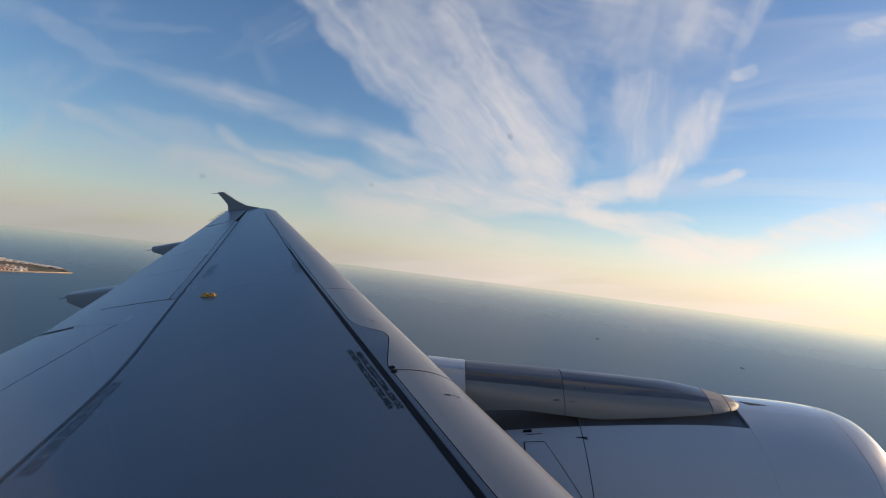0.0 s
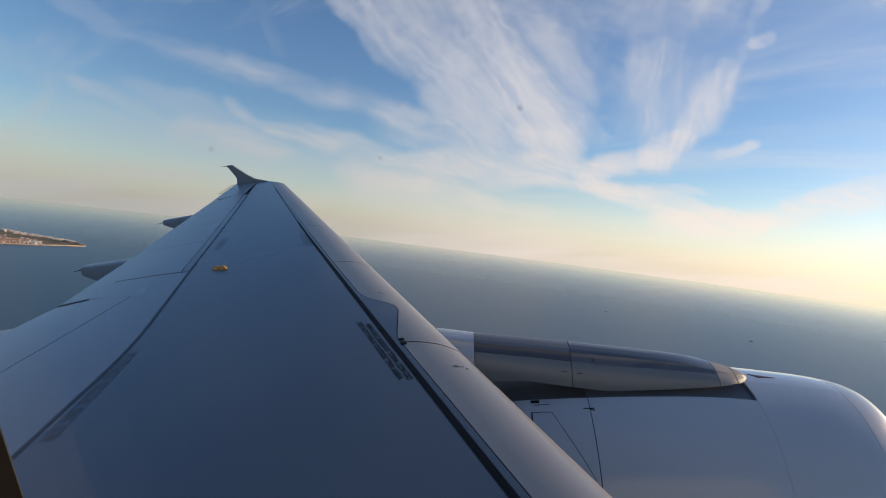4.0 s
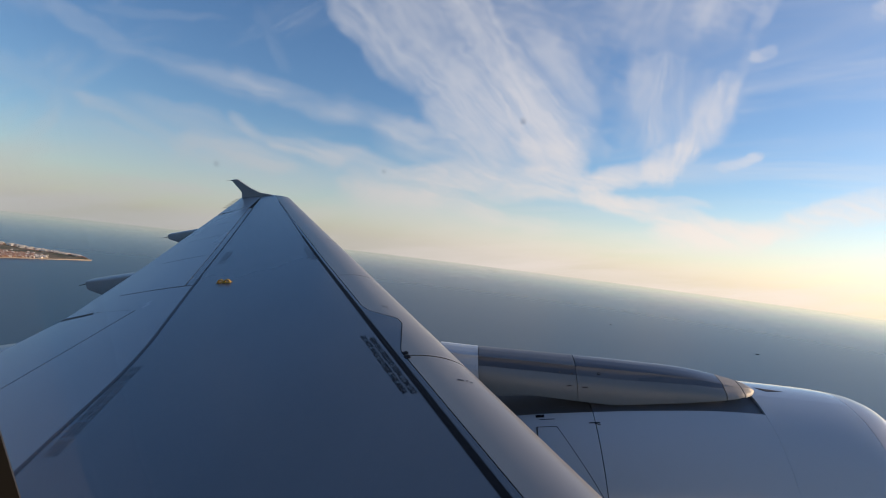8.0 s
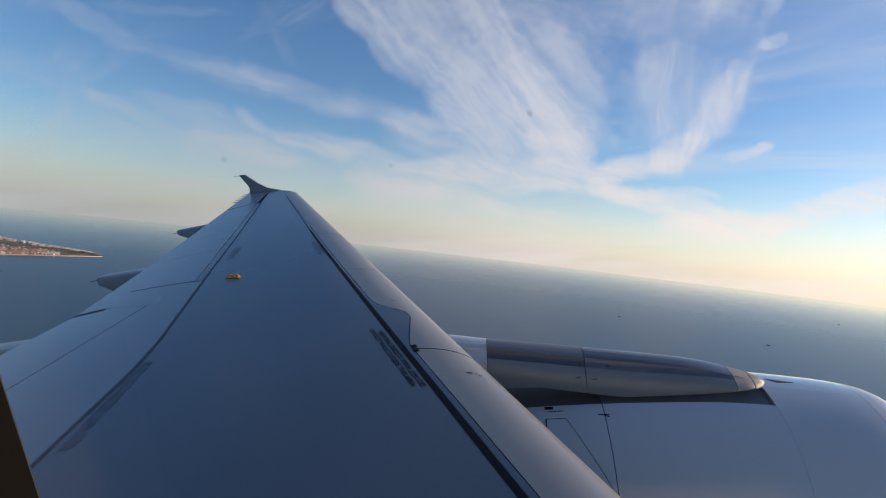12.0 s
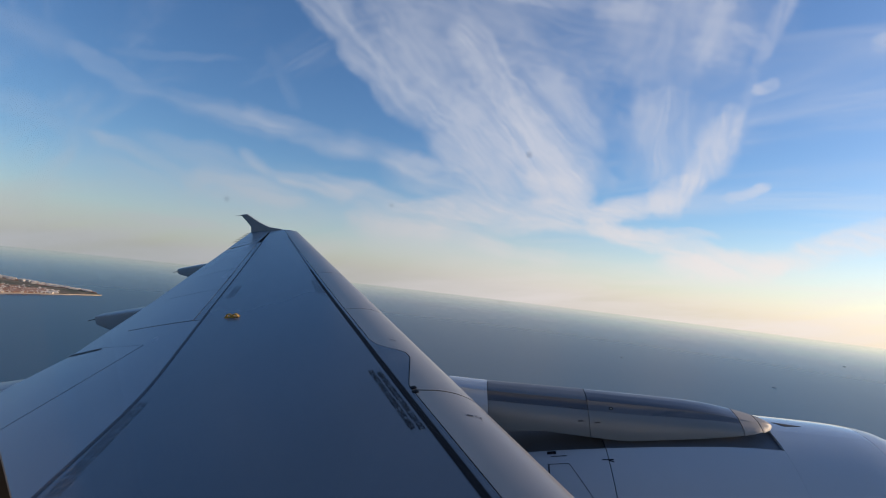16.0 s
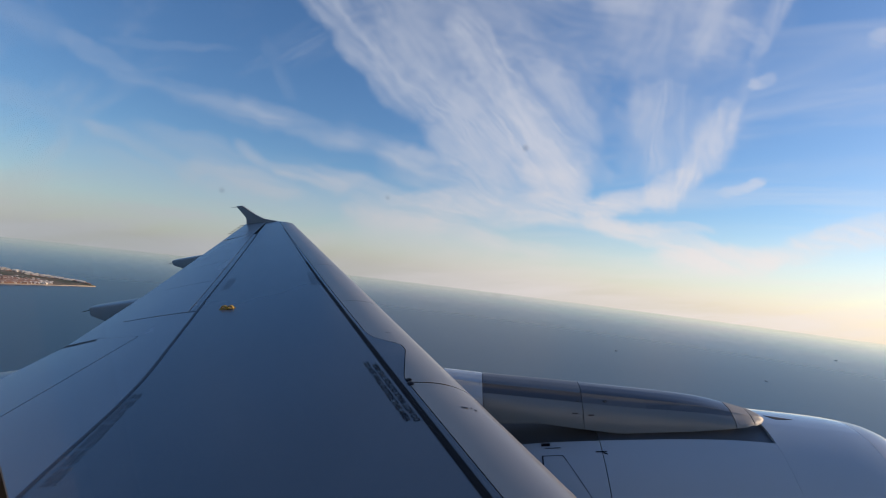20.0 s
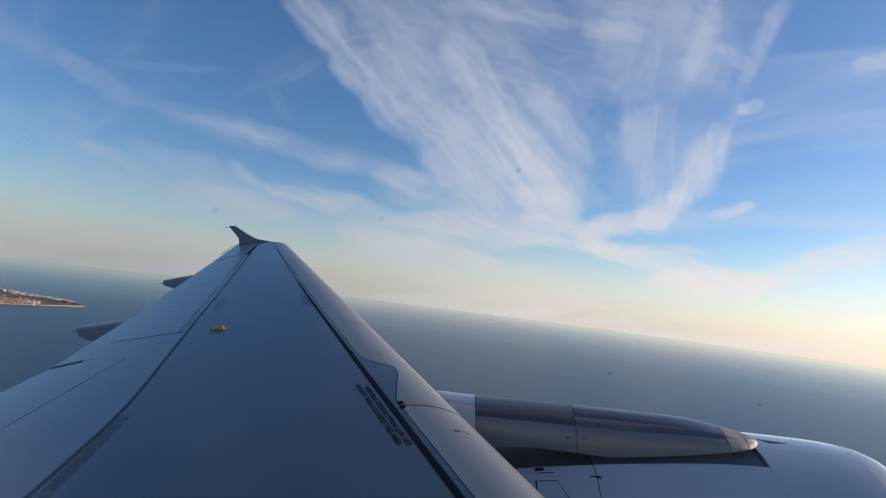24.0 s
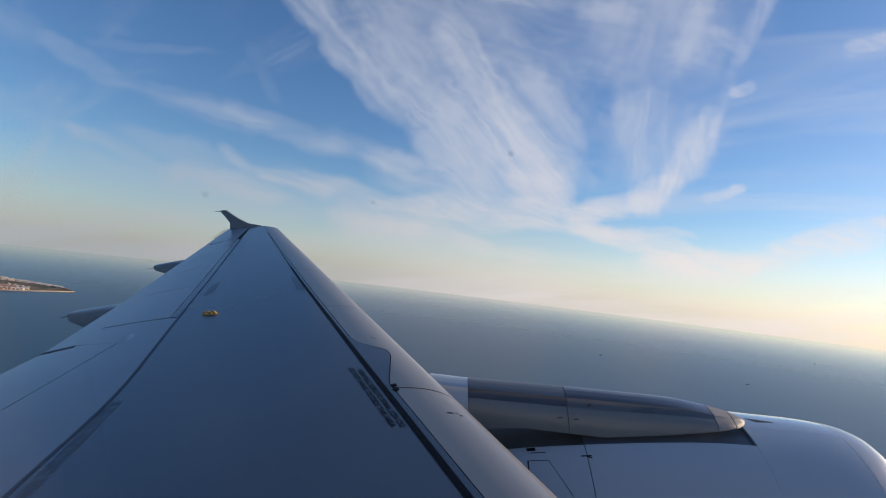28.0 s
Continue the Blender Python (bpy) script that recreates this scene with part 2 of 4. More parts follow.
FENCE_PAINT = material("fence_grey_paint", (0.20, 0.215, 0.235), 0.40, grain=0.05, stain=0.2, stain_scale=1.5)
SEAL_PANEL = material("pylon_seal_panel", (0.115, 0.135, 0.165), 0.45, grain=0.1, stain=0.3, stain_scale=1.5)
GULLY = material("pylon_gully_paint", (0.085, 0.092, 0.10), 0.6, grain=0.2, stain=0.4, stain_scale=2.5)
NACELLE_PAINT = material("nacelle_white_paint", (0.39, 0.455, 0.51), 0.20, grain=0.03, stain=0.12, coat=0.8, bump=0.015, bump_scale=4.0)
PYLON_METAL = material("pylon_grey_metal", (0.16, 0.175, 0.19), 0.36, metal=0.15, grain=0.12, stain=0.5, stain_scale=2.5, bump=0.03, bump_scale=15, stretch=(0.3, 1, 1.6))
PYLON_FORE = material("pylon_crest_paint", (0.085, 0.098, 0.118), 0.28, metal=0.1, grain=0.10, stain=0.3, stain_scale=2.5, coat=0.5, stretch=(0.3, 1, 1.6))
# shade under the top panels' edge, put into the shoulder panels' colour
PYLON_DARK = material("pylon_shoulder_shade", (0.055, 0.065, 0.085), 0.30, metal=0.1, grain=0.12, stain=0.7, stain_scale=3, coat=0.3, stretch=(0.3, 1, 1.6))
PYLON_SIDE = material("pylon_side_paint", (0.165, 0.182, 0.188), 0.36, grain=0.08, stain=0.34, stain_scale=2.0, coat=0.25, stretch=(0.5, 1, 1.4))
CORE = material("engine_core_grey", (0.15, 0.16, 0.175), 0.6, grain=0.2, stain=0.4, stain_scale=2)
BARE_METAL = material("bare_metal", (0.27, 0.268, 0.262), 0.60, metal=0.1, grain=0.10, stain=0.35, stain_scale=4.0)
LIP_METAL = material("polished_lip_metal", (0.55, 0.54, 0.52), 0.30, metal=0.7, grain=0.06, stain=0.2, stain_scale=3.0)
DARK_GAP = material("dark_gap", (0.03, 0.032, 0.036), 0.7, grain=0.2)
LINE_PAINT = material("black_line_paint", (0.008, 0.009, 0.012), 0.6, grain=0.2, stain=0.3, stain_scale=2, specular=0.15)
STENCIL_PAINT = material("worn_stencil_paint", (0.045, 0.060, 0.082), 0.6, grain=0.5, stain=0.6, stain_scale=6)
GHOST_PAINT = material("faded_stencil_paint", (0.072, 0.096, 0.125), 0.5, grain=0.4, stain=0.5, stain_scale=5)
FADED_PAINT = material("faded_black_paint", (0.040, 0.050, 0.070), 0.5, grain=0.4, stain=0.5, stain_scale=6)
YELLOW_PAINT = material("yellow_paint", (0.42, 0.25, 0.03), 0.5, grain=0.5, stain=0.6, stain_scale=12)
WHITE_SKIN = material("fuselage_white", (0.72, 0.73, 0.75), 0.3, grain=0.04, stain=0.1, coat=0.3)
LINER = material("cabin_liner", (0.40, 0.34, 0.28), 0.7, grain=0.1, stain=0.1)
RUBBER = material("black_rubber", (0.02, 0.02, 0.022), 0.65, grain=0.2)


def sea_material():
    m = bpy.data.materials.new("sea_water")
    m.use_nodes = True
    g = Nodes(m.node_tree)
    at = g.node("ShaderNodeTexCoord").outputs["Object"]
    broad = g.noise(at, 0.0012, 2.0, 0.5, 0.6)
    colour = g.mix(g.step(broad, 0.3, 0.7), (0.009, 0.049, 0.096), (0.014, 0.060, 0.112))
    b = g.node("ShaderNodeBsdfPrincipled")
    g.put(b.inputs["Base Color"], colour)
    # ripples even out with distance
    split = g.node("ShaderNodeSeparateXYZ")
    g.put(split.inputs[0], at)
    reach = g.math("SQRT", g.add(g.mul(split.outputs[0], split.outputs[0]), g.mul(split.outputs[1], split.outputs[1])))
    far = g.step(reach, 400.0, 3000.0)
    g.put(b.inputs["Roughness"], g.sub(g.sub(0.35, g.mul(far, 0.17)), g.step(reach, 2200.0, 4700.0, 0.0, 0.11)))
    b.inputs["IOR"].default_value = 1.33
    b.inputs["Specular IOR Level"].default_value = 0.42
    waves = g.add(g.noise(at, 0.35, 4.0, 0.6), g.noise(at, 0.05, 3.0))
    n = g.node("ShaderNodeBump")
    g.put(n.inputs["Strength"], g.step(reach, 60.0, 900.0, 0.8, 0.0))
    n.inputs["Distance"].default_value = 0.8
    g.put(n.inputs["Height"], waves)
    g.put(b.inputs["Normal"], n.outputs[0])
    g.tree.links.new(b.outputs[0], g.node("ShaderNodeOutputMaterial").inputs[0])
    return m


def land_material():
    m = bpy.data.materials.new("coastal_land")
    m.use_nodes = True
    g = Nodes(m.node_tree)
    at = g.node("ShaderNodeTexCoord").outputs["Object"]
    fields = g.noise(at, 0.012, 5.0, 0.6, 0.8)
    fine = g.noise(at, 0.12, 5.0, 0.65)
    green = g.mix(fine, (0.055, 0.065, 0.030), (0.10, 0.095, 0.050))
    tan = g.mix(fine, (0.16, 0.115, 0.07), (0.27, 0.20, 0.13))
    colour = g.mix(g.step(fields, 0.42, 0.60), green, tan)
    b = g.node("ShaderNodeBsdfPrincipled")
    g.put(b.inputs["Base Color"], colour)
    b.inputs["Roughness"].default_value = 0.9
    g.tree.links.new(b.outputs[0], g.node("ShaderNodeOutputMaterial").inputs[0])
    return m


SEA, LAND = sea_material(), land_material()
TERRACOTTA = material("terracotta_roofs", (0.31, 0.19, 0.135), 0.8, grain=0.3, grain_scale=0.05, stain=0.5, stain_scale=0.08)
PALE_WALL = material("pale_walls", (0.62, 0.56, 0.48), 0.8, grain=0.2, grain_scale=0.05, stain=0.4, stain_scale=0.06)
SAND = material("sand", (0.42, 0.34, 0.25), 0.9, grain=0.3, grain_scale=0.05, stain=0.4, stain_scale=0.05)
ROCK = material("breakwater_rock", (0.16, 0.15, 0.14), 0.9, grain=0.4, grain_scale=0.1, stain=0.4, stain_scale=0.2)
HULL = material("dark_hull", (0.05, 0.055, 0.06), 0.6, grain=0.2)


# ---------------------------------------------------------------- building helpers
def mesh_object(name, verts, faces, mat, parent=None, label="", smooth=True, angle=35):
    me = bpy.data.meshes.new(name)
    me.from_pydata([tuple(v) for v in verts], [], faces)
    bm = bmesh.new()
    bm.from_mesh(me)
    bmesh.ops.recalc_face_normals(bm, faces=bm.faces)
    bm.to_mesh(me)
    bm.free()
    me.materials.append(mat)
    if smooth:
        me.polygons.foreach_set("use_smooth", [True] * len(me.polygons))
        me.set_sharp_from_angle(angle=radians(angle))
    ob = new(name, me)
    ob.parent = parent
    if label:
        tagged(ob, label)
    return ob


def part(name, bm, mat, parent, label="", smooth=True):
    me = bpy.data.meshes.new(name)
    bmesh.ops.recalc_face_normals(bm, faces=bm.faces)
    bm.to_mesh(me)
    bm.free()
    me.materials.append(mat)
    if smooth:
        me.polygons.foreach_set("use_smooth", [True] * len(me.polygons))
        me.set_sharp_from_angle(angle=radians(35))
    ob = new(name, me)
    ob.parent = parent
    if label:
        tagged(ob, label)
    return ob


def loft(rings, closed=True, caps=True):
    """Vertices and faces of a skin over rings of equal length."""
    n = len(rings[0])
    verts = [v for r in rings for v in r]
    faces = []
    for i in range(len(rings) - 1):
        for j in range(n if closed else n - 1):
            a, b = i * n + j, i * n + (j + 1) % n
            faces.append((a, b, b + n, a + n))
    if caps and closed:
        faces.append(tuple(range(n)))
        faces.append(tuple(range((len(rings) - 1) * n, len(rings) * n)))
    return verts, faces


def box_bm(bm, centre, size, turn=None, bevel=0.0):
    m = Matrix.Translation(centre) @ (turn or Matrix()) @ Matrix.Diagonal((*size, 1))
    made = bmesh.ops.create_cube(bm, size=1.0, matrix=m)
    if bevel:
        edges = list({e for v in made["verts"] for e in v.link_edges})
        bmesh.ops.bevel(bm, geom=edges, offset=bevel, segments=2, affect="EDGES", profile=0.5)
    return bm


def table(points, t):
    """A straight-line table look-up, extended at both ends."""
    i = 0
    while i < len(points) - 2 and t > points[i + 1][0]:
        i += 1
    (a, p), (b, q) = points[i], points[i + 1]
    return p + (q - p) * (t - a) / (b - a)


def smooth_table(points, t):
    """The same with rounded corners."""
    i = 0
    while i < len(points) - 2 and t > points[i + 1][0]:
        i += 1
    k = [points[max(0, i - 1)], points[i], points[i + 1], points[min(len(points) - 1, i + 2)]]
    (x0, y0), (x1, y1), (x2, y2), (x3, y3) = k
    h = x2 - x1
    s = (t - x1) / h
    m1 = (y2 - y0) / (x2 - x0) * h if x2 != x0 else y2 - y1
    m2 = (y3 - y1) / (x3 - x1) * h if x3 != x1 else y2 - y1
    return (2 * s**3 - 3 * s**2 + 1) * y1 + (s**3 - 2 * s**2 + s) * m1 + (-2 * s**3 + 3 * s**2) * y2 + (s**3 - s**2) * m2


# ---------------------------------------------------------------- sea and coast
def build_sea():
    rings, n = [], 128
    for r in (0.0001, 4800):
        rings.append([(r * math.sin(2 * math.pi * k / n), r * math.cos(2 * math.pi * k / n), 0.0) for k in range(n)])
    v, f = loft(rings, caps=False)
    tagged(mesh_object("water", v, f, SEA), "calm dark teal sea reaching the hazy horizon", "sea", kind="structure")


NEAR_SHORE = [(0.0, (-800, 1106)), (0.2, (-823, 1038)), (0.36, (-853, 978)), (0.52, (-870, 903)), (0.75, (-863, 798)), (1.0, (-838, 658))]
FAR_SHORE = [(0.0, (-808, 1118)), (0.2, (-908, 1150)), (0.36, (-1033, 1193)), (0.52, (-1238, 1270)), (0.75, (-1608, 1418)), (1.0, (-2148, 1578))]


def shore(points, u):
    return Vector((table([(t, p[0]) for t, p in points], u), table([(t, p[1]) for t, p in points], u), 0))


def on_land(u, v):
    p = shore(NEAR_SHORE, u).lerp(shore(FAR_SHORE, u), v)
    wob = noise.noise(p * 0.012) * 14 + noise.noise(p * 0.04) * 5
    return p + Vector((wob * (1 - u * 0.3) * min(1, u * 8 + 0.15), wob * 0.6 * min(1, u * 8 + 0.15), 0))


def build_land():
    nu, nv = 90, 40
    verts, faces = [], []
    for i in range(nu + 1):
        for j in range(nv + 1):
            u, v = i / nu, j / nv
            p = on_land(u, v)
            edge = min(v, 1 - v, u * 2) * 2
            z = -0.6 + 2.0 * min(1, edge * 9) + (noise.noise(p * 0.006) + 0.6) * 3.0 * min(1, edge * 2)
            verts.append((p.x, p.y, z))
    for i in range(nu):
        for j in range(nv):
            a = i * (nv + 1) + j
            faces.append((a, a + 1, a + nv + 2, a + nv + 1))
    tagged(mesh_object("ground", verts, faces, LAND, smooth=True), "low brown and green coastal spit in haze", "land", kind="structure")
    # beach along the near shore
    verts, faces = [], []
    for i in range(nu + 1):
        for k, v in enumerate((-0.012, 0.0, 0.02)):
            p = on_land(i / nu, v)
            verts.append((p.x, p.y, (-0.3, 0.5, 1.9)[k]))
    for i in range(nu):
        for k in range(2):
            a = i * 3 + k
            faces.append((a, a + 1, a + 4, a + 3))
    tagged(mesh_object("beach", verts, faces, SAND), "narrow strip of pale sand", "beach", kind="structure")


def build_town(name, count, where, mat, sizes, label, seed):
    """Houses with hipped roofs too many and too far to count."""
    rng = random.Random(seed)
    verts, faces = [], []
    for _ in range(count):
        u, v = where(rng)
        p = on_land(u, v)
        w, d, h = (rng.uniform(*s) for s in sizes)
        a = rng.uniform(-0.3, 0.3) + 0.5
        ca, sa = math.cos(a), math.sin(a)
        base = len(verts)
        z0 = 0.5 + (noise.noise(Vector((p.x, p.y, 0)) * 0.006) + 0.6) * 2.0
        for z, k in ((z0 - 1, 1.0), (z0 + h, 1.0), (z0 + h + 0.02, 1.12), (z0 + h + w * 0.22, 0.15)):
            for sx, sy in ((-1, -1), (1, -1), (1, 1), (-1, 1)):
                lx, ly = sx * w * 0.5 * k, sy * d * 0.5 * (k if k > 0.5 else 0.5)
                verts.append((p.x + lx * ca - ly * sa, p.y + lx * sa + ly * ca, z))
        for r in range(3):
            for j in range(4):
                q, s = base + r * 4 + j, base + r * 4 + (j + 1) % 4
                faces.append((q, s, s + 4, q + 4))
        faces.append((base + 12, base + 13, base + 14, base + 15))
    return tagged(mesh_object(name, verts, faces, mat, smooth=False), label, "houses", kind="stuff")


def build_breakwater(a, b, width):
    rng = random.Random(5)
    a, b = Vector(a), Vector(b)
    bm = bmesh.new()
    n = max(6, int((b - a).length / 1.6))
    for i in range(n):
        for k in range(2):
            p = a.lerp(b, i / n) + Vector((rng.uniform(-1, 1), rng.uniform(-1, 1), 0)) * width * 0.5
            bmesh.ops.create_icosphere(bm, subdivisions=1, radius=rng.uniform(0.7, 1.3), matrix=Matrix.Translation((p.x, p.y, 0.1)) @ Matrix.Diagonal((1.3, 1.1, 0.7, 1)))
    ob = part("breakwater", bm, ROCK, None, smooth=False)
    tagged(ob, "low line of dark rocks in the sea off the beach", "breakwater", "breakwaters")


def build_boat(x, y, turn, s, white=False):
    """A small ship, far off: hull with a raked bow, deckhouse and mast."""
    boat = new("boat")
    boat.matrix_world = pose(x, y, 0, 0, 0, turn)
    ring = lambda t, w, z: [(t, -w, z), (t, w, z), (t, w * 0.7, -0.3 * s), (t, -w * 0.7, -0.3 * s)]
    v, f = loft([ring(-2.6 * s, 0.5 * s, 0.6 * s), ring(-1.0 * s, 0.62 * s, 0.55 * s), ring(1.4 * s, 0.5 * s, 0.65 * s), ring(2.8 * s, 0.05 * s, 0.95 * s)])
    mesh_object("hull", v, f, PALE_WALL if white else HULL, boat)
    part("deckhouse", box_bm(bmesh.new(), (-1.5 * s, 0, 1.0 * s), (1.0 * s, 0.8 * s, 0.9 * s), bevel=0.08 * s), PALE_WALL, boat)
    part("mast", box_bm(bmesh.new(), (-0.6 * s, 0, 1.3 * s), (0.1 * s, 0.1 * s, 1.6 * s)), HULL, boat)
    tagged(boat, "small white boat far out on the sea" if white else "small dark boat far out on the sea", "boat", "boats on the sea")


build_sea()
build_land()
build_town("roofs", 1500, lambda r: (r.uniform(0.30, 0.9), r.betavariate(1.1, 3.2) * 0.55 + 0.02), TERRACOTTA, ((2.5, 6), (2.5, 7), (1.2, 2.6)),
           "crowded terracotta-roofed seaside houses", 11)
build_town("villas", 700, lambda r: (r.uniform(0.25, 0.9), r.betavariate(1.1, 3.0) * 0.6 + 0.02), PALE_WALL, ((2.5, 5), (2.5, 6), (1.2, 2.8)),
           "pale rendered seaside houses among the roofs", 12)
build_town("shore_blocks", 420, lambda r: (r.uniform(0.06, 0.95), 1 - r.betavariate(1.1, 3.0) * 0.22 - 0.02), PALE_WALL, ((3, 9), (3, 6), (1.8, 4.5)),
           "pale apartment blocks along the far shore", 13)
build_town("shore_roofs", 420, lambda r: (r.uniform(0.04, 0.95), 1 - r.betavariate(1.1, 2.6) * 0.25 - 0.02), TERRACOTTA, ((2.5, 6), (2.5, 6), (1.2, 2.6)),
           "terracotta roofs along the far shore", 14)
for k in range(7):
    u = 0.38 + k * 0.05
    p = on_land(u, 0)
    build_breakwater((p.x + 12, p.y - 12, 0), (p.x + 15, p.y - 4, 0), 1.6)
build_breakwater((-745, 765, 0), (-690, 746, 0), 2.5)
build_boat(330, 1150, 25, 1.3)
build_boat(540, 965, -15, 1.1)
build_boat(1150, 1690, 10, 1.6, True)


# ---------------------------------------------------------------- the airliner
airliner = new("airliner")
airliner.matrix_world = AIR
tagged(airliner, "grey and white jet airliner banking in flight over the sea", "airliner")


def lead(y):
    """Leading edge, as it shows from the cabin."""
    return -1.085 - 0.508 * (y - 4.15)


def nose(y):
    """Start of the nose's curve, its reach forward and its drop."""
    k = (y - 3.0) / 14.0
    a, b = 0.50 - 0.20 * k, 0.27 - 0.17 * k
    th = math.atan(1.28 * a / b)
    return lead(y) - (a * math.sin(th) - b * (1 - math.cos(th)) / 1.28), a, b


REAR = [(1.5, -4.14), (4.4, -4.69), (5.6, -4.875), (6.2, -5.01), (6.9, -5.22), (8.3, -5.65), (10.6, -6.34), (13.8, -7.33), (17.2, -8.36)]
SLAT_BACK = [(1.5, 0.42), (5.95, 0.43), (6.0, 0.43), (6.14, 0.38), (6.64, 0.19), (6.70, 0.175), (6.83, 0.18), (6.89, 0.28), (7.04, 0.41), (7.2, 0.445), (9, 0.445), (13, 0.40), (17, 0.33)]
TRAIL = [(1.5, -6.74), (7.2, -6.74), (9.48, -7.21), (13.18, -8.06), (17.2, -9.0)]


def rear(y): return smooth_table(REAR, y)
def trail(y): return table(TRAIL, y)


def skin(x, y):
    """Height of the wing's upper surface."""
    x0, a, b = nose(y)
    if x > x0:
        s = min(1.0, (x - x0) / a)
        return -b * (1 - math.sqrt(max(0.0, 1 - s * s)))
    xr, xt = rear(y), trail(y)
    if x < xr:
        s = min(1.1, (xr - x) / (xr - xt))
        return -0.085 * (1 - max(0.0, y - 9) * 0.08) * s ** 1.7
    return 0.0


def sheet(name, plan, nu, nv, mat, parent, lift=0.0, thick=0.012, label=""):
    """A panel laid on the wing: plan(u, v) gives its x and y."""
    top, low = [], []
    for i in range(nu + 1):
        for j in range(nv + 1):
            x, y = plan(i / nu, j / nv)
            z = skin(x, y) + lift
            top.append((x, y, z))
            low.append((x, y, z - thick))
    n, w = len(top), nv + 1
    faces = []
    for i in range(nu):
        for j in range(nv):
            a = i * w + j
            faces.append((a, a + 1, a + w + 1, a + w))
            faces.append((n + a, n + a + w, n + a + w + 1, n + a + 1))
    rim = [j for j in range(w)] + [i * w + nv for i in range(1, nu + 1)] + [nu * w + j for j in range(nv - 1, -1, -1)] + [i * w for i in range(nu - 1, 0, -1)]
    for k in range(len(rim)):
        a, b = rim[k], rim[(k + 1) % len(rim)]
        faces.append((a, a + n, b + n, b))
    return mesh_object(name, top + low, faces, mat, parent, label)


def quad(a, b, c, d):
    """Plan of a four-cornered panel."""
    a, b, c, d = (Vector(p) for p in (a, b, c, d))
    return lambda u, v: tuple(a.lerp(b, u).lerp(d.lerp(c, u), v))


def build_wing_body():
    rings = []
    for y in [-0.1, 0.7, 1.5, 2.5, 3.5, 4.5, 5.5, 6.5, 7.2, 8, 9, 10, 11, 12, 13, 14, 15, 16, 16.6]:
        x0, a, b = nose(y)
        xt = trail(y) + 0.03
        thick = 0.85 - 0.68 * min(1, max(0.0, y - 1.5) / 15.4) ** 0.8
        ring = []
        for k in range(17):
            x = xt + (x0 - xt) * k / 16
            ring.append((x, y, skin(x, y) - (0.045 if x < rear(y) + 0.15 else 0.014)))
        for k in range(1, 11):
            s = math.sin(k / 10 * math.pi / 2)
            ring.append((x0 + (a - 0.012) * s, y, -b * (1 - math.cos(k / 10 * math.pi / 2)) - 0.014))
        zn, zt = ring[-1][2], ring[0][2] - 0.02
        for k in range(1, 17):
            s = k / 16
            x = x0 + a - 0.012 + (xt - x0 - a + 0.012) * s
            belly = max(0.02, thick - b) * math.sin(math.pi * s ** 0.7) ** 0.9
            ring.append((x, y, zn + (zt - zn) * s - belly))
        rings.append(ring)
    v, f = loft(rings)
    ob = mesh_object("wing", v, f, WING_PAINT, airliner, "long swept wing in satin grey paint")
    # faces under the panels coloured dark, in place of shade in the joints
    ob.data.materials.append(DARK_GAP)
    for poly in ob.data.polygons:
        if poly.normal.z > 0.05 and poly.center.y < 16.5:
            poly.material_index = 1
    return ob


wing = build_wing_body()
GAP = 0.006


def slat_plan(y0, y1, skew0=0.0, skew1=0.0):
    """Slats wrap the nose from their trailing edge down to its front."""
    def plan(u, v):
        y = y0 + (y1 - y0) * u + (skew0 * (1 - u) + skew1 * u) * v
        x0, a, b = nose(y)
        back = lead(y) - table(SLAT_BACK, y)
        return (max(back, x0 + (back - x0) * (1 - v / 0.25)) if v < 0.25 else max(back, x0 + a * math.sin((v - 0.25) / 0.75 * math.pi / 2))), y
    return plan


# leading edge: inboard slat, the pieces over the engine, then the outboard slats
sheet("slat", slat_plan(2.2, 5.905, 0, -0.05), 30, 20, EDGE_PAINT, wing, label="inboard slat in pale grey paint")
for y0, y1 in ((5.925, 8.4), (8.415, 10.7), (10.715, 13.1), (13.115, 15.1), (15.115, 16.55)):
    sheet("slat", slat_plan(y0, y1, 0.0 if y0 > 6 else -0.05, 0.0), 50 if y0 < 6 else 16, 20, EDGE_PAINT, wing)
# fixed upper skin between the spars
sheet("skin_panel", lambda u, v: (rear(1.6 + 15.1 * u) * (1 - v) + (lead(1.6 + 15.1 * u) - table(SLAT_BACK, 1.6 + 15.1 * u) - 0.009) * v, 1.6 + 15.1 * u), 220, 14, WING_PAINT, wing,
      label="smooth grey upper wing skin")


def aft_x(y):
    """Where the spoilers end and the flaps begin."""
    return table([(1.5, -5.86), (7.3, -5.86), (7.75, -6.5), (8.5, -6.66), (9.6, -6.95), (10.8, -7.27), (13.0, -7.82), (17, -8.8)], y)


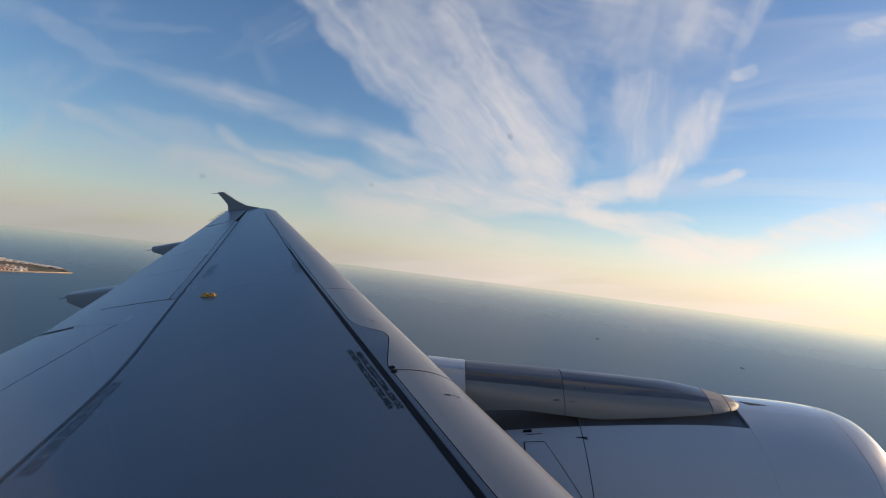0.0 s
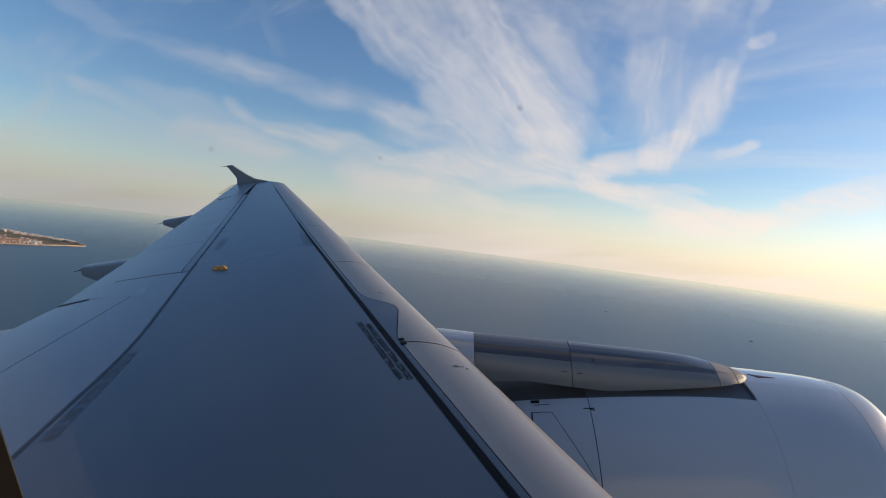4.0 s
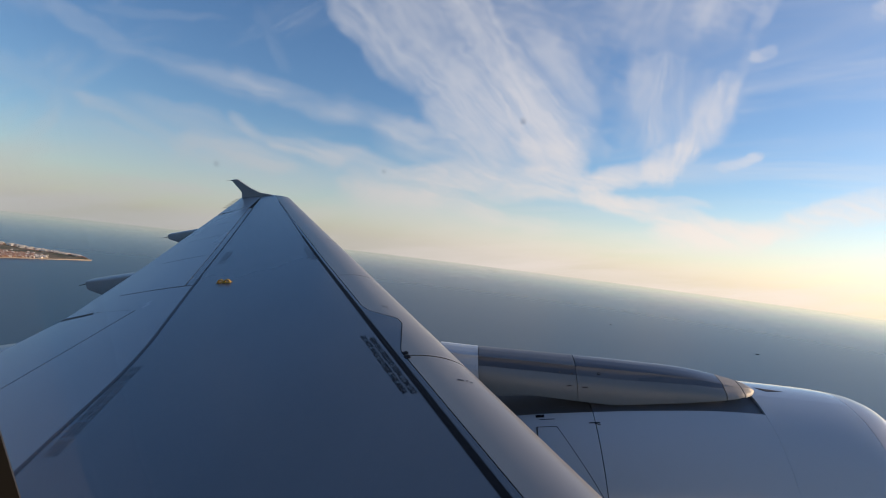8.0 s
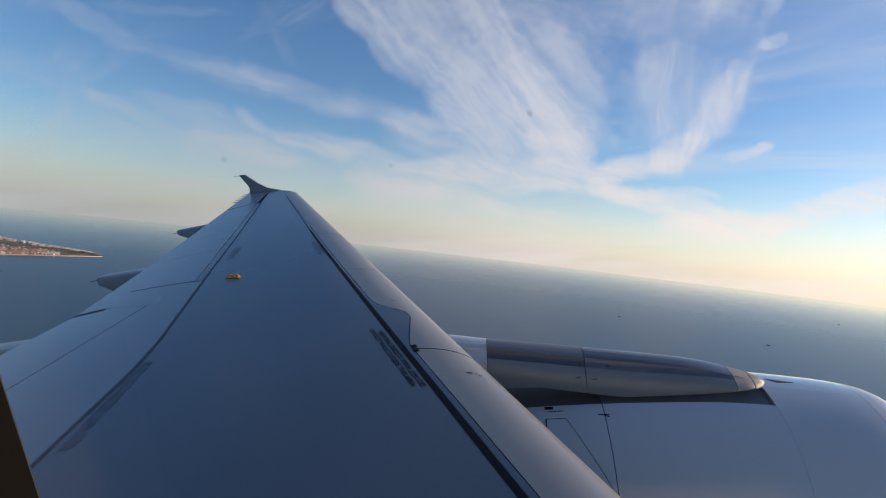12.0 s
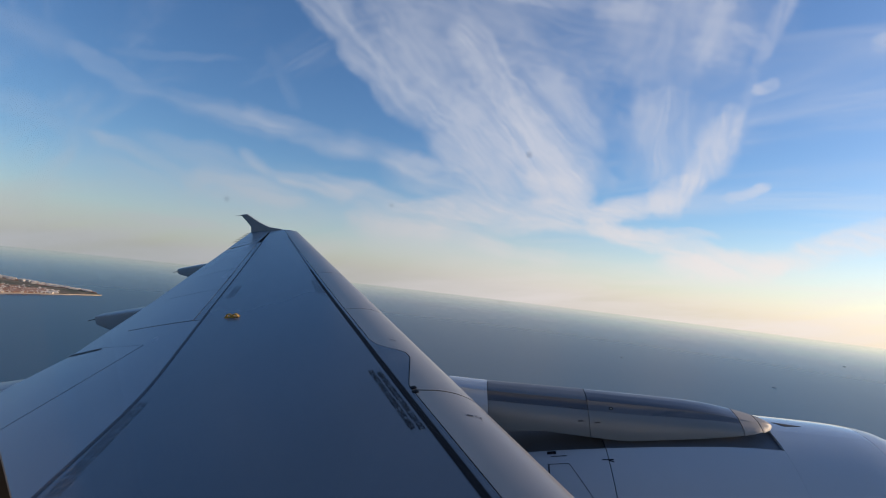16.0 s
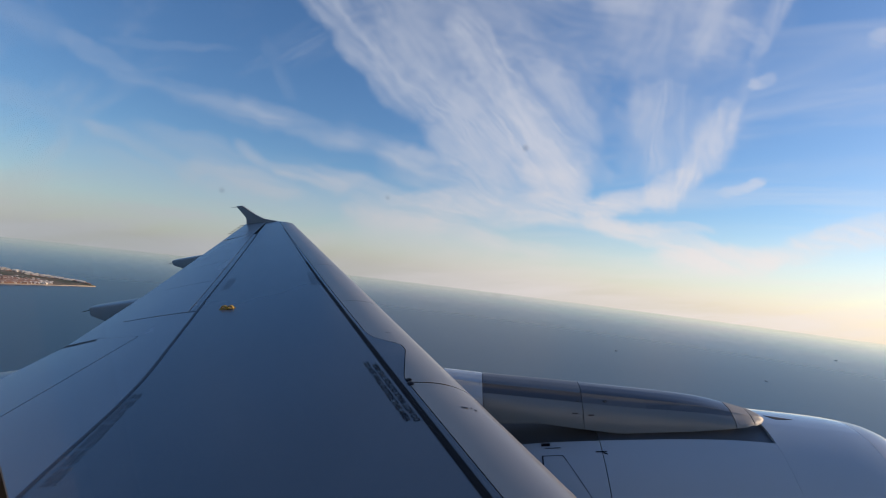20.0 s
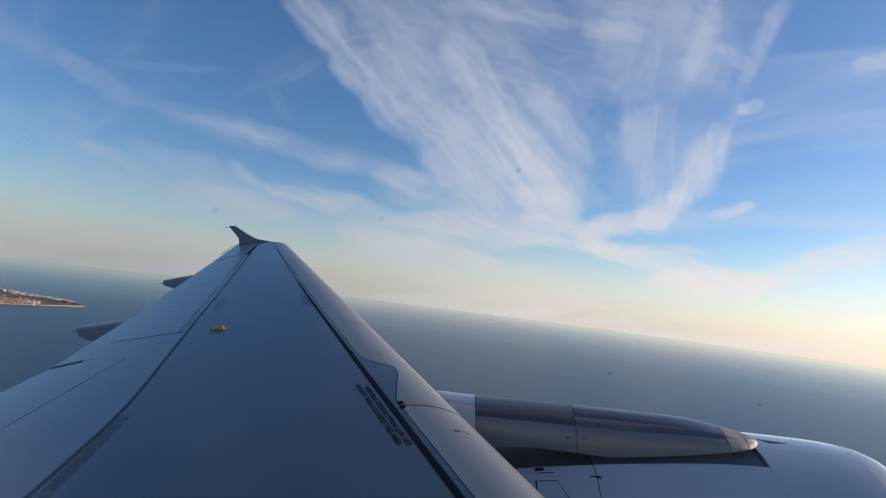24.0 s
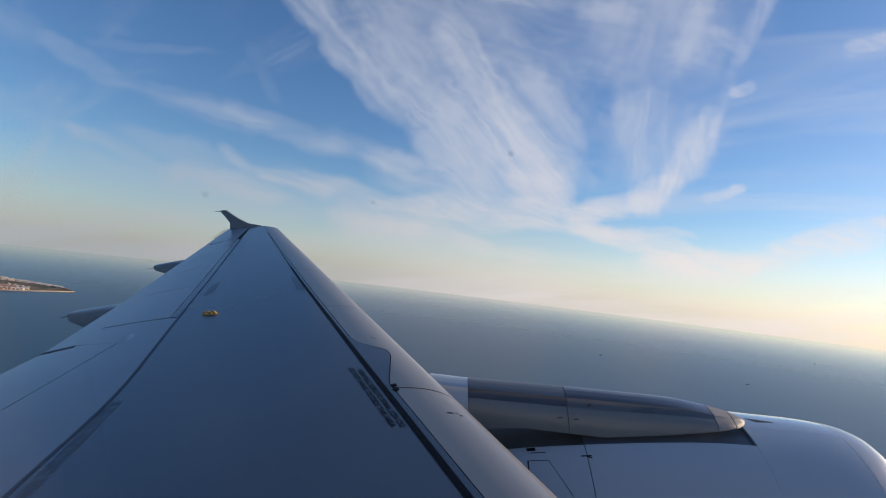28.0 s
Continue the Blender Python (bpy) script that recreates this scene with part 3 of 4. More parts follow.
def build_trailing_edge():
    # inboard: fixed panel ahead of the flap, reaching round the kink to the first spoiler
    fore = [(0.0, 1.6), (0.80, 7.2), (0.88, 7.5), (1.0, 8.180)]
    aft_a = [(0.0, -5.86), (0.80, -5.86), (0.88, -6.42), (1.0, -6.542)]
    aft_y = [(0.0, 1.6), (0.80, 7.34), (0.88, 7.40), (1.0, 7.992)]
    sheet("shroud_panel", lambda u, v: ((rear(table(fore, u)) - GAP) * (1 - v) + table(aft_a, u) * v, table(fore, u) * (1 - v) + table(aft_y, u) * v), 50, 8, FLAP_PAINT, wing)
    sheet("flap", lambda u, v: (-5.872 * (1 - v) + -6.74 * v, 1.6 + (table([(0, 7.334), (0.61, 7.393), (1, 7.215)], v) - 1.6) * u), 24, 8, FLAP_PAINT, wing, label="inboard flap in grey paint")
    # spoilers
    for (i0, o0), (i1, o1) in (((8.19, 8.0), (9.86, 9.54)), ((9.875, 9.555), (11.52, 11.03)), ((11.535, 11.045), (12.96, 12.47)), ((12.975, 12.485), (14.62, 14.15))):
        sheet("spoiler", quad((rear(i0) - 0.115, i0), (rear(i1) - 0.115, i1), (aft_x(o1) + 0.012, o1), (aft_x(o0) + 0.012, o0)), 10, 6, FLAP_PAINT, wing, lift=0.004)
    sheet("hinge_strip", lambda u, v: (rear(8.2 + 6.4 * u) - GAP - 0.10 * v, 8.2 + 6.4 * u), 20, 2, WING_PAINT, wing)
    # outboard flap
    sheet("flap", lambda u, v: (aft_x(7.42 + 6.75 * u) * (1 - v) + trail(7.33 + 6.75 * u) * v, 7.42 + 6.75 * u - 0.10 * v), 30, 8, FLAP_PAINT, wing, lift=-0.006, label="outboard flap in grey paint")
    # aileron and the fixed tip behind the rear line
    sheet("aileron", quad((rear(14.66) - 0.12, 14.66), (rear(16.5) - 0.05, 16.55), (trail(16.5), 16.55), (trail(14.15), 14.15)), 12, 8, FLAP_PAINT, wing)


build_trailing_edge()
sheet("tip_panel", quad((lead(16.6) - 0.1, 16.58), (lead(16.9) - 0.35, 16.86), (trail(16.9), 16.88), (trail(16.58), 16.58)), 8, 8, WING_PAINT, wing)
# end of the wing, rounded off
v, f = loft([[(lead(16.58) - 0.02 - t * (1.36 - 0.1 * k), 16.58 + 0.30 * math.sin(math.pi / 2 * k / 4) * (1 - 0.25 * (1 - t) ** 6), -0.02 - 0.12 * (1 - math.cos(math.pi / 2 * k / 4)) - 0.05 * (1 - t) ** 4)
              for t in [i / 12 for i in range(13)]] for k in range(5)], closed=False)
mesh_object("tip_cap", v, f, WING_PAINT, wing)


def strip(name, path, width, mat, parent, lift=0.003, label=""):
    """A painted line or joint along a path on the wing."""
    verts, faces = [], []
    for i, (x, y) in enumerate(path):
        a, b = Vector(path[max(0, i - 1)]), Vector(path[min(len(path) - 1, i + 1)])
        t = (b - a).normalized()
        wide = width(y) if callable(width) else width
        nrm = Vector((-t.y, t.x)) * wide * 0.5
        for s in (-1, 1):
            px, py = x + nrm.x * s, y + nrm.y * s
            verts.append((px, py, skin(px, py) + lift))
    for i in range(len(path) - 1):
        faces.append((i * 2, i * 2 + 1, i * 2 + 3, i * 2 + 2))
    return mesh_object(name, verts, faces, mat, parent, label)


def ys(a, b, n): return [a + (b - a) * i / n for i in range(n + 1)]


FRONT_LINE = [(1.5, 0.52), (9.0, 0.515), (11.0, 0.49), (13.0, 0.44), (15.4, 0.385)]
strip("walkway_line", [(lead(y) - smooth_table(FRONT_LINE, y), y) for y in ys(1.9, 11.0, 60)], lambda y: 0.054 - max(0, y - 6) * 0.004, LINE_PAINT, wing, label="black walkway line")
strip("walkway_line", [(lead(y) - smooth_table(FRONT_LINE, y), y) for y in ys(11.003, 15.4, 30)], 0.022, FADED_PAINT, wing, label="faded walkway line")
strip("walkway_line", [(rear(y) + 0.012, y) for y in ys(1.9, 8.6, 40)], 0.032, FADED_PAINT, wing, label="faded walkway line")
strip("walkway_line", [(rear(y) + 0.008, y) for y in ys(8.603, 14.6, 40)], 0.024, FADED_PAINT, wing, label="faded walkway line")


def lettering(words, start, end, size, parent, mat):
    """Painted words along a line on the skin."""
    curve = bpy.data.curves.new("lettering", "FONT")
    curve.body, curve.size, curve.extrude = words, size, 0.0
    curve.offset = 0.0013
    temp = new("lettering", curve)
    me = bpy.data.meshes.new_from_object(temp.evaluated_get(bpy.context.evaluated_depsgraph_get()))
    bpy.data.objects.remove(temp)
    a, b = Vector((*start, 0)), Vector((*end, 0))
    wide = max(v.co.x for v in me.vertices)
    t = (b - a).normalized()
    k = (b - a).length / wide
    up = Vector((-t.y, t.x, 0))
    for v in me.vertices:
        p = a + t * (v.co.x * k) + up * (v.co.y)
        v.co = (p.x, p.y, skin(p.x, p.y) + 0.0035)
    me.materials.append(mat)
    ob = new("lettering", me)
    ob.parent = parent
    return ob


tagged(lettering("DO NOT WALK OUTSIDE THIS AREA", (-2.905, 6.34), (-2.335, 5.25), 0.066, wing, LINE_PAINT), "black stencilled warning")
tagged(lettering("DO NOT WALK OUTSIDE THIS AREA", (-2.225, 5.27), (-2.775, 6.32), 0.066, wing, LINE_PAINT), "black stencilled warning, upside down")


def word_bars(start, end, off, high, words=(4, 6, 8, 14, 8, 8), mat=STENCIL_PAINT):
    """A row of faded marks, a bar for each letter, where the lettering cannot be read."""
    a, b = Vector(start), Vector(end)
    t = (b - a).normalized()
    up = Vector((-t.y, t.x))
    pitch, at = (b - a).length / (sum(words) + len(words) - 1), 0.0
    rng = random.Random(round(start[1] * 100 + off * 1000))
    verts, faces = [], []
    for letters in words:
        for k in range(letters):
            # an upright and one or two short arms, worn away here and there
            worn = rng.random()
            bits = [(0.10, 0.30, 0.0, 1.0)] + ([(0.30, 0.72, 0.78, 1.0)] if worn < 0.7 else []) + ([(0.30, 0.66, 0.0, 0.2)] if worn > 0.25 else [])
            for s0, s1, h0, h1 in bits:
                n = len(verts)
                for s, h in ((s0, h0), (s1, h0), (s1, h1), (s0, h1)):
                    q = a + t * (at + s * pitch) + up * (off + high * h)
                    verts.append((q.x, q.y, skin(q.x, q.y) + 0.0035))
                faces.append((n, n + 1, n + 2, n + 3))
            at += pitch
        at += pitch
    mesh_object("lettering", verts, faces, mat, wing, "faded illegible stencil marks", smooth=False)["kind"] = "stuff"


word_bars((-4.865, 5.80), (-4.615, 4.52), -0.010, 0.042)
word_bars((-4.865, 5.80), (-4.615, 4.52), 0.045, 0.042)
word_bars((-4.74, 10.10), (-4.34, 9.24), 0.0, 0.045, mat=GHOST_PAINT)
word_bars((-4.74, 10.10), (-4.34, 9.24), 0.062, 0.045, mat=GHOST_PAINT)
word_bars((-6.02, 9.98), (-5.80, 9.22), 0.0, 0.045, mat=GHOST_PAINT)
word_bars((-6.02, 9.98), (-5.80, 9.22), 0.062, 0.045, mat=GHOST_PAINT)
for x, y, w in ((-1.905, 5.48, 0.05), (-1.855, 5.49, 0.012), (-1.82, 5.47, 0.02), (-2.83, 7.16, 0.03), (-2.79, 7.14, 0.02)):
    strip("stencil_mark", [(x - w / 2, y), (x + w / 2, y)], 0.02, FADED_PAINT, wing, lift=0.003)
# dark strip laid on for the shaded end face of the outboard flap
strip("flap_end_shade", [(-6.745, 7.235), (-6.62, 7.29), (-6.43, 7.365)], 0.058, DARK_GAP, wing, lift=0.004)


def build_hook():
    """Folded-flat yellow tie-down fitting for the escape rope."""
    bm = bmesh.new()
    for k, x in enumerate((-5.26, -5.17)):
        for i in range(9):
            a = math.pi * i / 8
            box_bm(bm, (x + 0.036 * math.cos(a), 8.26, 0.006 + 0.035 * math.sin(a)), (0.026, 0.034, 0.016), Matrix.Rotation(-a + math.pi / 2, 4, "Y"), 0.004)
    box_bm(bm, (-5.215, 8.26, 0.006), (0.20, 0.075, 0.008), bevel=0.003)
    part("rope_fitting", bm, YELLOW_PAINT, wing, "yellow escape rope fitting")


build_hook()
for cx, cy in ((-2.415, 5.955), (-2.385, 5.875)):
    bm = bmesh.new()
    box_bm(bm, (cx, cy, skin(cx, cy) + 0.004), (0.05, 0.05, 0.006), Matrix.Rotation(0.46, 4, "Z"), 0.002)
    part("slat_mark", bm, LINE_PAINT, wing)


# wing tip fence
def build_fence():
    outline = [(-7.95, 0.0), (-8.35, 0.09), (-8.62, 0.24), (-9.0, 0.52), (-9.18, 0.51), (-9.02, 0.30), (-8.90, 0.13), (-8.92, -0.05), (-9.02, -0.25), (-9.16, -0.46), (-9.0, -0.47), (-8.6, -0.25), (-8.3, -0.12)]
    bm = bmesh.new()
    for y, s in ((16.885, 0.985), (16.90, 1.0), (16.93, 1.0), (16.945, 0.985)):
        for x, z in outline:
            bm.verts.new((-8.75 + (x + 8.75) * s, y + z * 0.10, z * s))
    bm.verts.ensure_lookup_table()
    n = len(outline)
    for r in range(3):
        for j in range(n):
            bm.faces.new([bm.verts[r * n + j], bm.verts[r * n + (j + 1) % n], bm.verts[(r + 1) * n + (j + 1) % n], bm.verts[(r + 1) * n + j]])
    bm.faces.new([bm.verts[j] for j in range(n)])
    bm.faces.new([bm.verts[3 * n + j] for j in range(n)])
    return part("wingtip_fence", bm, FENCE_PAINT, wing, "arrow-shaped grey wingtip fence")


build_fence()


def rod(name, a, b, r, mat, parent, n=6):
    a, b = Vector(a), Vector(b)
    q = (b - a).to_track_quat("Z", "Y").to_matrix()
    rings = [[tuple(p + q @ Vector((r * k * math.cos(2 * math.pi * i / n), r * k * math.sin(2 * math.pi * i / n), 0))) for i in range(n)] for p, k in ((a, 1), (b, 0.5))]
    v, f = loft(rings)
    return mesh_object(name, v, f, mat, parent)


for k in range(5):
    y = 15.3 + k * 0.34
    rod("static_wick", (trail(y), y, skin(trail(y), y)), (trail(y) - 0.16, y, skin(trail(y), y) - 0.015), 0.009, DARK_GAP, wing)
for z in (0.49,):
    rod("static_wick", (-9.0 - max(0, z - 0.2) * 0.5, 16.92, z), (-9.2 - max(0, z - 0.2) * 0.5, 16.92, z), 0.009, DARK_GAP, wing)


def build_fairing(y, x0, x1, top0, deep, half):
    """Canoe-shaped flap track fairing under the trailing edge, cut off blunt behind."""
    rings = []
    for k in range(15):
        s = k / 14
        x = x0 + (x1 - x0) * s
        grow = math.sin(min(1, s * 1.8) * math.pi / 2)
        w = half * grow * (1 - 0.30 * max(0, s - 0.6) / 0.4)
        zt = top0 - 0.14 * s ** 1.5
        zb = top0 - 0.14 * s - deep * grow + max(0, s - 0.86) / 0.14 * deep * 0.5
        ring = []
        for i in range(20):
            a = 2 * math.pi * i / 20
            ring.append((x, y + w * math.copysign(abs(math.cos(a)) ** 0.22, math.cos(a)), (zt + zb) / 2 + (zt - zb) / 2 * math.copysign(abs(math.sin(a)) ** 0.22, math.sin(a))))
        rings.append(ring)
    v, f = loft(rings)
    ob = mesh_object("flap_track_fairing", v, f, FAIRING_PAINT, wing, "canoe-shaped grey fairing under the flap")
    rod("static_wick", (x1 + 0.02, y, top0 - 0.19), (x1 - 0.2, y, top0 - 0.23), 0.009, DARK_GAP, wing)
    return ob


build_fairing(9.3, -6.2, -8.0, -0.05, 0.27, 0.13)
build_fairing(12.7, -7.1, -8.70, -0.05, 0.21, 0.11)
build_fairing(6.7, -5.4, -7.5, -0.08, 0.40, 0.17)


# ---------------------------------------------------------------- engine
ENG_Y, ENG_Z = 6.45, -1.98
engine = mesh_object("engine_core", *loft([[(x, ENG_Y + r * math.cos(2 * math.pi * k / 48), ENG_Z + r * math.sin(2 * math.pi * k / 48)) for k in range(48)]
                                            for x, r in ((-2.9, 0.7), (-2.2, 0.95), (-1.2, 1.12), (0.95, 1.13))]), CORE, airliner, "dark engine core under the cowls")
NAC = [(-2.9, 0.98), (-2.2, 1.14), (-1.5, 1.245), (-0.9, 1.278), (-0.2, 1.285), (0.4, 1.265), (0.93, 1.20), (1.38, 1.14), (1.60, 1.105), (1.78, 1.065), (1.95, 1.01)]


def cowl(name, x0, x1, a0, a1, mat, label="", n=14, m=60, lift=0.0):
    """A shell of the nacelle between two stations, from angle a0 to a1 off the crown (towards the cabin)."""
    verts, faces = [], []
    for deep in (0.0, 0.03):
        for i in range(n + 1):
            x = x0 + (x1 - x0) * i / n
            r = smooth_table(NAC, x) - deep + lift
            for j in range(m + 1):
                a = a0 + (a1 - a0) * j / m
                verts.append((x, ENG_Y - r * math.sin(a), ENG_Z + r * math.cos(a)))
    w = m + 1
    k = (n + 1) * w
    for i in range(n):
        for j in range(m):
            a = i * w + j
            faces.append((a, a + 1, a + w + 1, a + w))
            faces.append((k + a, k + a + w, k + a + w + 1, k + a + 1))
    rim = [j for j in range(w)] + [i * w + m for i in range(1, n + 1)] + [n * w + j for j in range(m - 1, -1, -1)] + [i * w for i in range(n - 1, 0, -1)]
    for q in range(len(rim)):
        a, b = rim[q], rim[(q + 1) % len(rim)]
        faces.append((a, a + k, b + k, b))
    return mesh_object(name, verts, faces, mat, engine, label)


OPEN = math.asin(0.30 / 1.28)
cowl("reverser_cowl", -2.9, -0.745, OPEN, 2 * math.pi - OPEN, NACELLE_PAINT, "white painted rear cowl")
cowl("fan_cowl", -0.738, 0.80, OPEN, 2 * math.pi - OPEN, NACELLE_PAINT, "white painted fan cowl")
cowl("seal_panel", -0.735, 0.797, -OPEN * 1.02, OPEN * 1.02, SEAL_PANEL, "blue-grey seal panel beside the pylon", m=12, lift=-0.034)
cowl("gully_panel", -2.88, -0.738, -OPEN * 1.02, OPEN * 1.02, GULLY, "dark panel under the pylon", m=12, lift=-0.05)
cowl("inlet_cowl", 0.8012, 1.70, 0.0, 2 * math.pi, NACELLE_PAINT, "white painted inlet cowl", m=96)


def cowl_strip(name, path, width, mat, lift=0.002, label=""):
    """A joint or mark on the cowls along points of station and angle off the crown."""
    pts = []
    for x, a in path:
        r = smooth_table(NAC, x) + lift
        pts.append(Vector((x, ENG_Y - r * math.sin(a), ENG_Z + r * math.cos(a))))
    verts, faces = [], []
    for i, p in enumerate(pts):
        t = (pts[min(i + 1, len(pts) - 1)] - pts[max(i - 1, 0)]).normalized()
        out = Vector((0, p.y - ENG_Y, p.z - ENG_Z)).normalized()
        s = t.cross(out) * width * 0.5
        verts += [tuple(p - s), tuple(p + s)]
    for i in range(len(pts) - 1):
        faces.append((i * 2, i * 2 + 1, i * 2 + 3, i * 2 + 2))
    return mesh_object(name, verts, faces, mat, engine, label)


# access door on the rear cowl, latches and hinge marks
cowl_strip("door_joint", [(-1.27, 0.355), (-1.18, 0.355), (-1.09, 0.357)], 0.007, DARK_GAP)
cowl_strip("door_joint", [(-1.27, 0.352), (-1.272, 0.40), (-1.275, 0.45)], 0.014, DARK_GAP)
cowl_strip("door_joint", [(-1.09, 0.357), (-1.02, 0.47), (-0.95, 0.58), (-0.87, 0.70), (-0.78, 0.84)], 0.006, DARK_GAP)
cowl_strip("latch", [(-1.27, 0.258), (-1.19, 0.258)], 0.035, LINE_PAINT)
cowl_strip("latch", [(-1.24, 0.29), (-1.10, 0.29)], 0.010, FADED_PAINT)
cowl_strip("latch", [(-0.80, 0.335), (-0.70, 0.335)], 0.012, LINE_PAINT)
cowl_strip("latch", [(-0.745, 0.34), (-0.70, 0.355)], 0.012, LINE_PAINT)
cowl_strip("placard", [(1.40, 0.98), (1.47, 0.98)], 0.02, FADED_PAINT)


def build_vent():
    """Dark three-cornered vent on the crown of the inlet cowl."""
    bm = bmesh.new()
    for x, a in ((0.92, -0.155), (1.0, -0.095), (1.17, -0.125)):
        for lift in (-0.01, 0.003):
            r = smooth_table(NAC, x) + lift
            bm.verts.new((x, ENG_Y - r * math.sin(a), ENG_Z + r * math.cos(a)))
    bmesh.ops.convex_hull(bm, input=bm.verts[:])
    part("vent", bm, DARK_GAP, engine, "dark vent slot")


build_vent()


def build_strake():
    """Small fin on the cabin side of the inlet cowl."""
    bm = bmesh.new()
    for x, h in ((1.28, -0.01), (1.34, 0.035), (1.39, 0.035), (1.41, -0.01)):
        for d in (-0.004, 0.004):
            r = smooth_table(NAC, x) + h
            bm.verts.new((x, ENG_Y - r * math.sin(0.97) + d * 0.8, ENG_Z + r * math.cos(0.97) + d))
    bmesh.ops.convex_hull(bm, input=bm.verts[:])
    part("drain_fin", bm, BARE_METAL, engine)


build_strake()


def build_lip():
    prof = [(1.705, 1.082), (1.80, 1.062), (1.90, 1.03), (1.98, 0.99), (2.02, 0.94), (2.00, 0.89), (1.90, 0.86), (1.5, 0.85), (0.95, 0.88)]
    rings = [[(x, ENG_Y + r * math.cos(2 * math.pi * k / 72), ENG_Z + r * math.sin(2 * math.pi * k / 72)) for k in range(72)] for x, r in prof]
    v, f = loft(rings, caps=False)
    mesh_object("inlet_lip", v, f, LIP_METAL, engine, "bright bare metal inlet lip", angle=60)


build_lip()

PYLON_TOP = [(-2.5, -0.115), (-2.17, -0.15), (-1.78, -0.21), (-0.85, -0.335), (-0.15, -0.437), (0.22, -0.505), (0.48, -0.578), (0.66, -0.635), (0.76, -0.668), (0.82, -0.705)]
PYLON_LOW = [(-2.5, -0.58), (-1.62, -0.57), (-1.28, -0.57), (-0.55, -0.69), (0.48, -0.68), (0.65, -0.685), (0.82, -0.73)]
PYLON_HALF = [(-2.5, 0.25), (-0.9, 0.27), (0.1, 0.26), (0.45, 0.235), (0.60, 0.20), (0.70, 0.15), (0.77, 0.09), (0.82, 0.02)]


def pylon_ring(x, grow=0.0):
    """Half section from the crown down to the foot: distance from the middle, and height."""
    top, low, w = smooth_table(PYLON_TOP, x) + grow, table(PYLON_LOW, x), table(PYLON_HALF, x) + grow
    k = min(1.0, (top - low) / 0.3)
    return [(0.0, top), (w * 0.22, top - 0.003 * k), (w * 0.36, top - 0.010 * k), (w * 0.44, top - 0.022 * k),
            (w * 0.46, top - 0.040 * k), (w * 0.54, top - 0.068 * k), (w * 0.62, top - 0.095 * k),
            (w * 0.68, top - 0.108 * k), (w * 0.80, top - 0.145 * k), (w * 0.94, top + (low - top) * 0.72), (w * 0.98, low), (w * 0.35, low - 0.02)]


def both_sides(x, side): return [(x, ENG_Y - d, z) for d, z in side] + [(x, ENG_Y + d, z) for d, z in reversed(side[1:])]


pylon = mesh_object("pylon", *loft([both_sides(x, pylon_ring(x, -0.012)) for x in ys(-2.15, 0.78, 30)]), GULLY, airliner, "grey metal engine pylon")


def pylon_panel(name, x0, x1, i0, i1, mat, label="", mirrored=False):
    """A skin piece of the pylon between two stations and two lines of its section."""
    rings = []
    for x in ys(x0, x1, 14):
        side = pylon_ring(x)[i0:i1 + 1]
        s = 1 if mirrored else -1
        rings.append([(x, ENG_Y + s * d, z) for d, z in side] + [(x, ENG_Y + s * max(0, d - 0.01), z - 0.01) for d, z in reversed(side)])
    v, f = loft(rings)
    return mesh_object(name, v, f, mat, pylon, label)


# mid-section shoulders carry painted shade; the fore crest and shoulder share one dark tone
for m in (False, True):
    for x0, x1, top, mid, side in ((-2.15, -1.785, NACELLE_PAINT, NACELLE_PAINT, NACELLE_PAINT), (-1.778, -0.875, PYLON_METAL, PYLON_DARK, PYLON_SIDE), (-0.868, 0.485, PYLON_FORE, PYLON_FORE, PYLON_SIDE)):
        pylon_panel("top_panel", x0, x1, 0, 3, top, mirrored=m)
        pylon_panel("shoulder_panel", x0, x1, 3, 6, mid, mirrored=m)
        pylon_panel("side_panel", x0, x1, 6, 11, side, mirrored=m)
    pylon_panel("nose_cap", 0.492, 0.672, 0, 11, BARE_METAL, "weathered bare metal nose cap", m)
    pylon_panel("nose_tip", 0.680, 0.82, 0, 11, BARE_METAL, "pale bare metal tip", m)


def on_pylon(x, q):
    """A point on the cabin side of the pylon's section, q counting its lines down from the crown."""
    side, i = pylon_ring(x), int(q)
    (d0, z0), (d1, z1) = side[i], side[i + 1]
    return Vector((x, ENG_Y - d0 - (d1 - d0) * (q - i), z0 + (z1 - z0) * (q - i)))


for x, q, r in ((-1.71, 5.6, 0.010), (-1.63, 5.6, 0.010), (-1.525, 5.6, 0.010), (-1.02, 5.6, 0.012), (-0.91, 5.6, 0.012), (-0.66, 5.0, 0.019)):
    bm = bmesh.new()
    bmesh.ops.create_icosphere(bm, subdivisions=2, radius=r, matrix=Matrix.Translation(on_pylon(x, q)) @ Matrix.Diagonal((1, 0.5, 0.8, 1)))
    cup = part("fastener", bm, LINE_PAINT, pylon)
    bm = bmesh.new()
    bmesh.ops.create_icosphere(bm, subdivisions=2, radius=r * 0.55, matrix=Matrix.Translation(on_pylon(x, q) + Vector((0, -r * 0.42, r * 0.3))) @ Matrix.Diagonal((1, 0.5, 0.7, 1)))
    part("bolt", bm, BARE_METAL, cup)


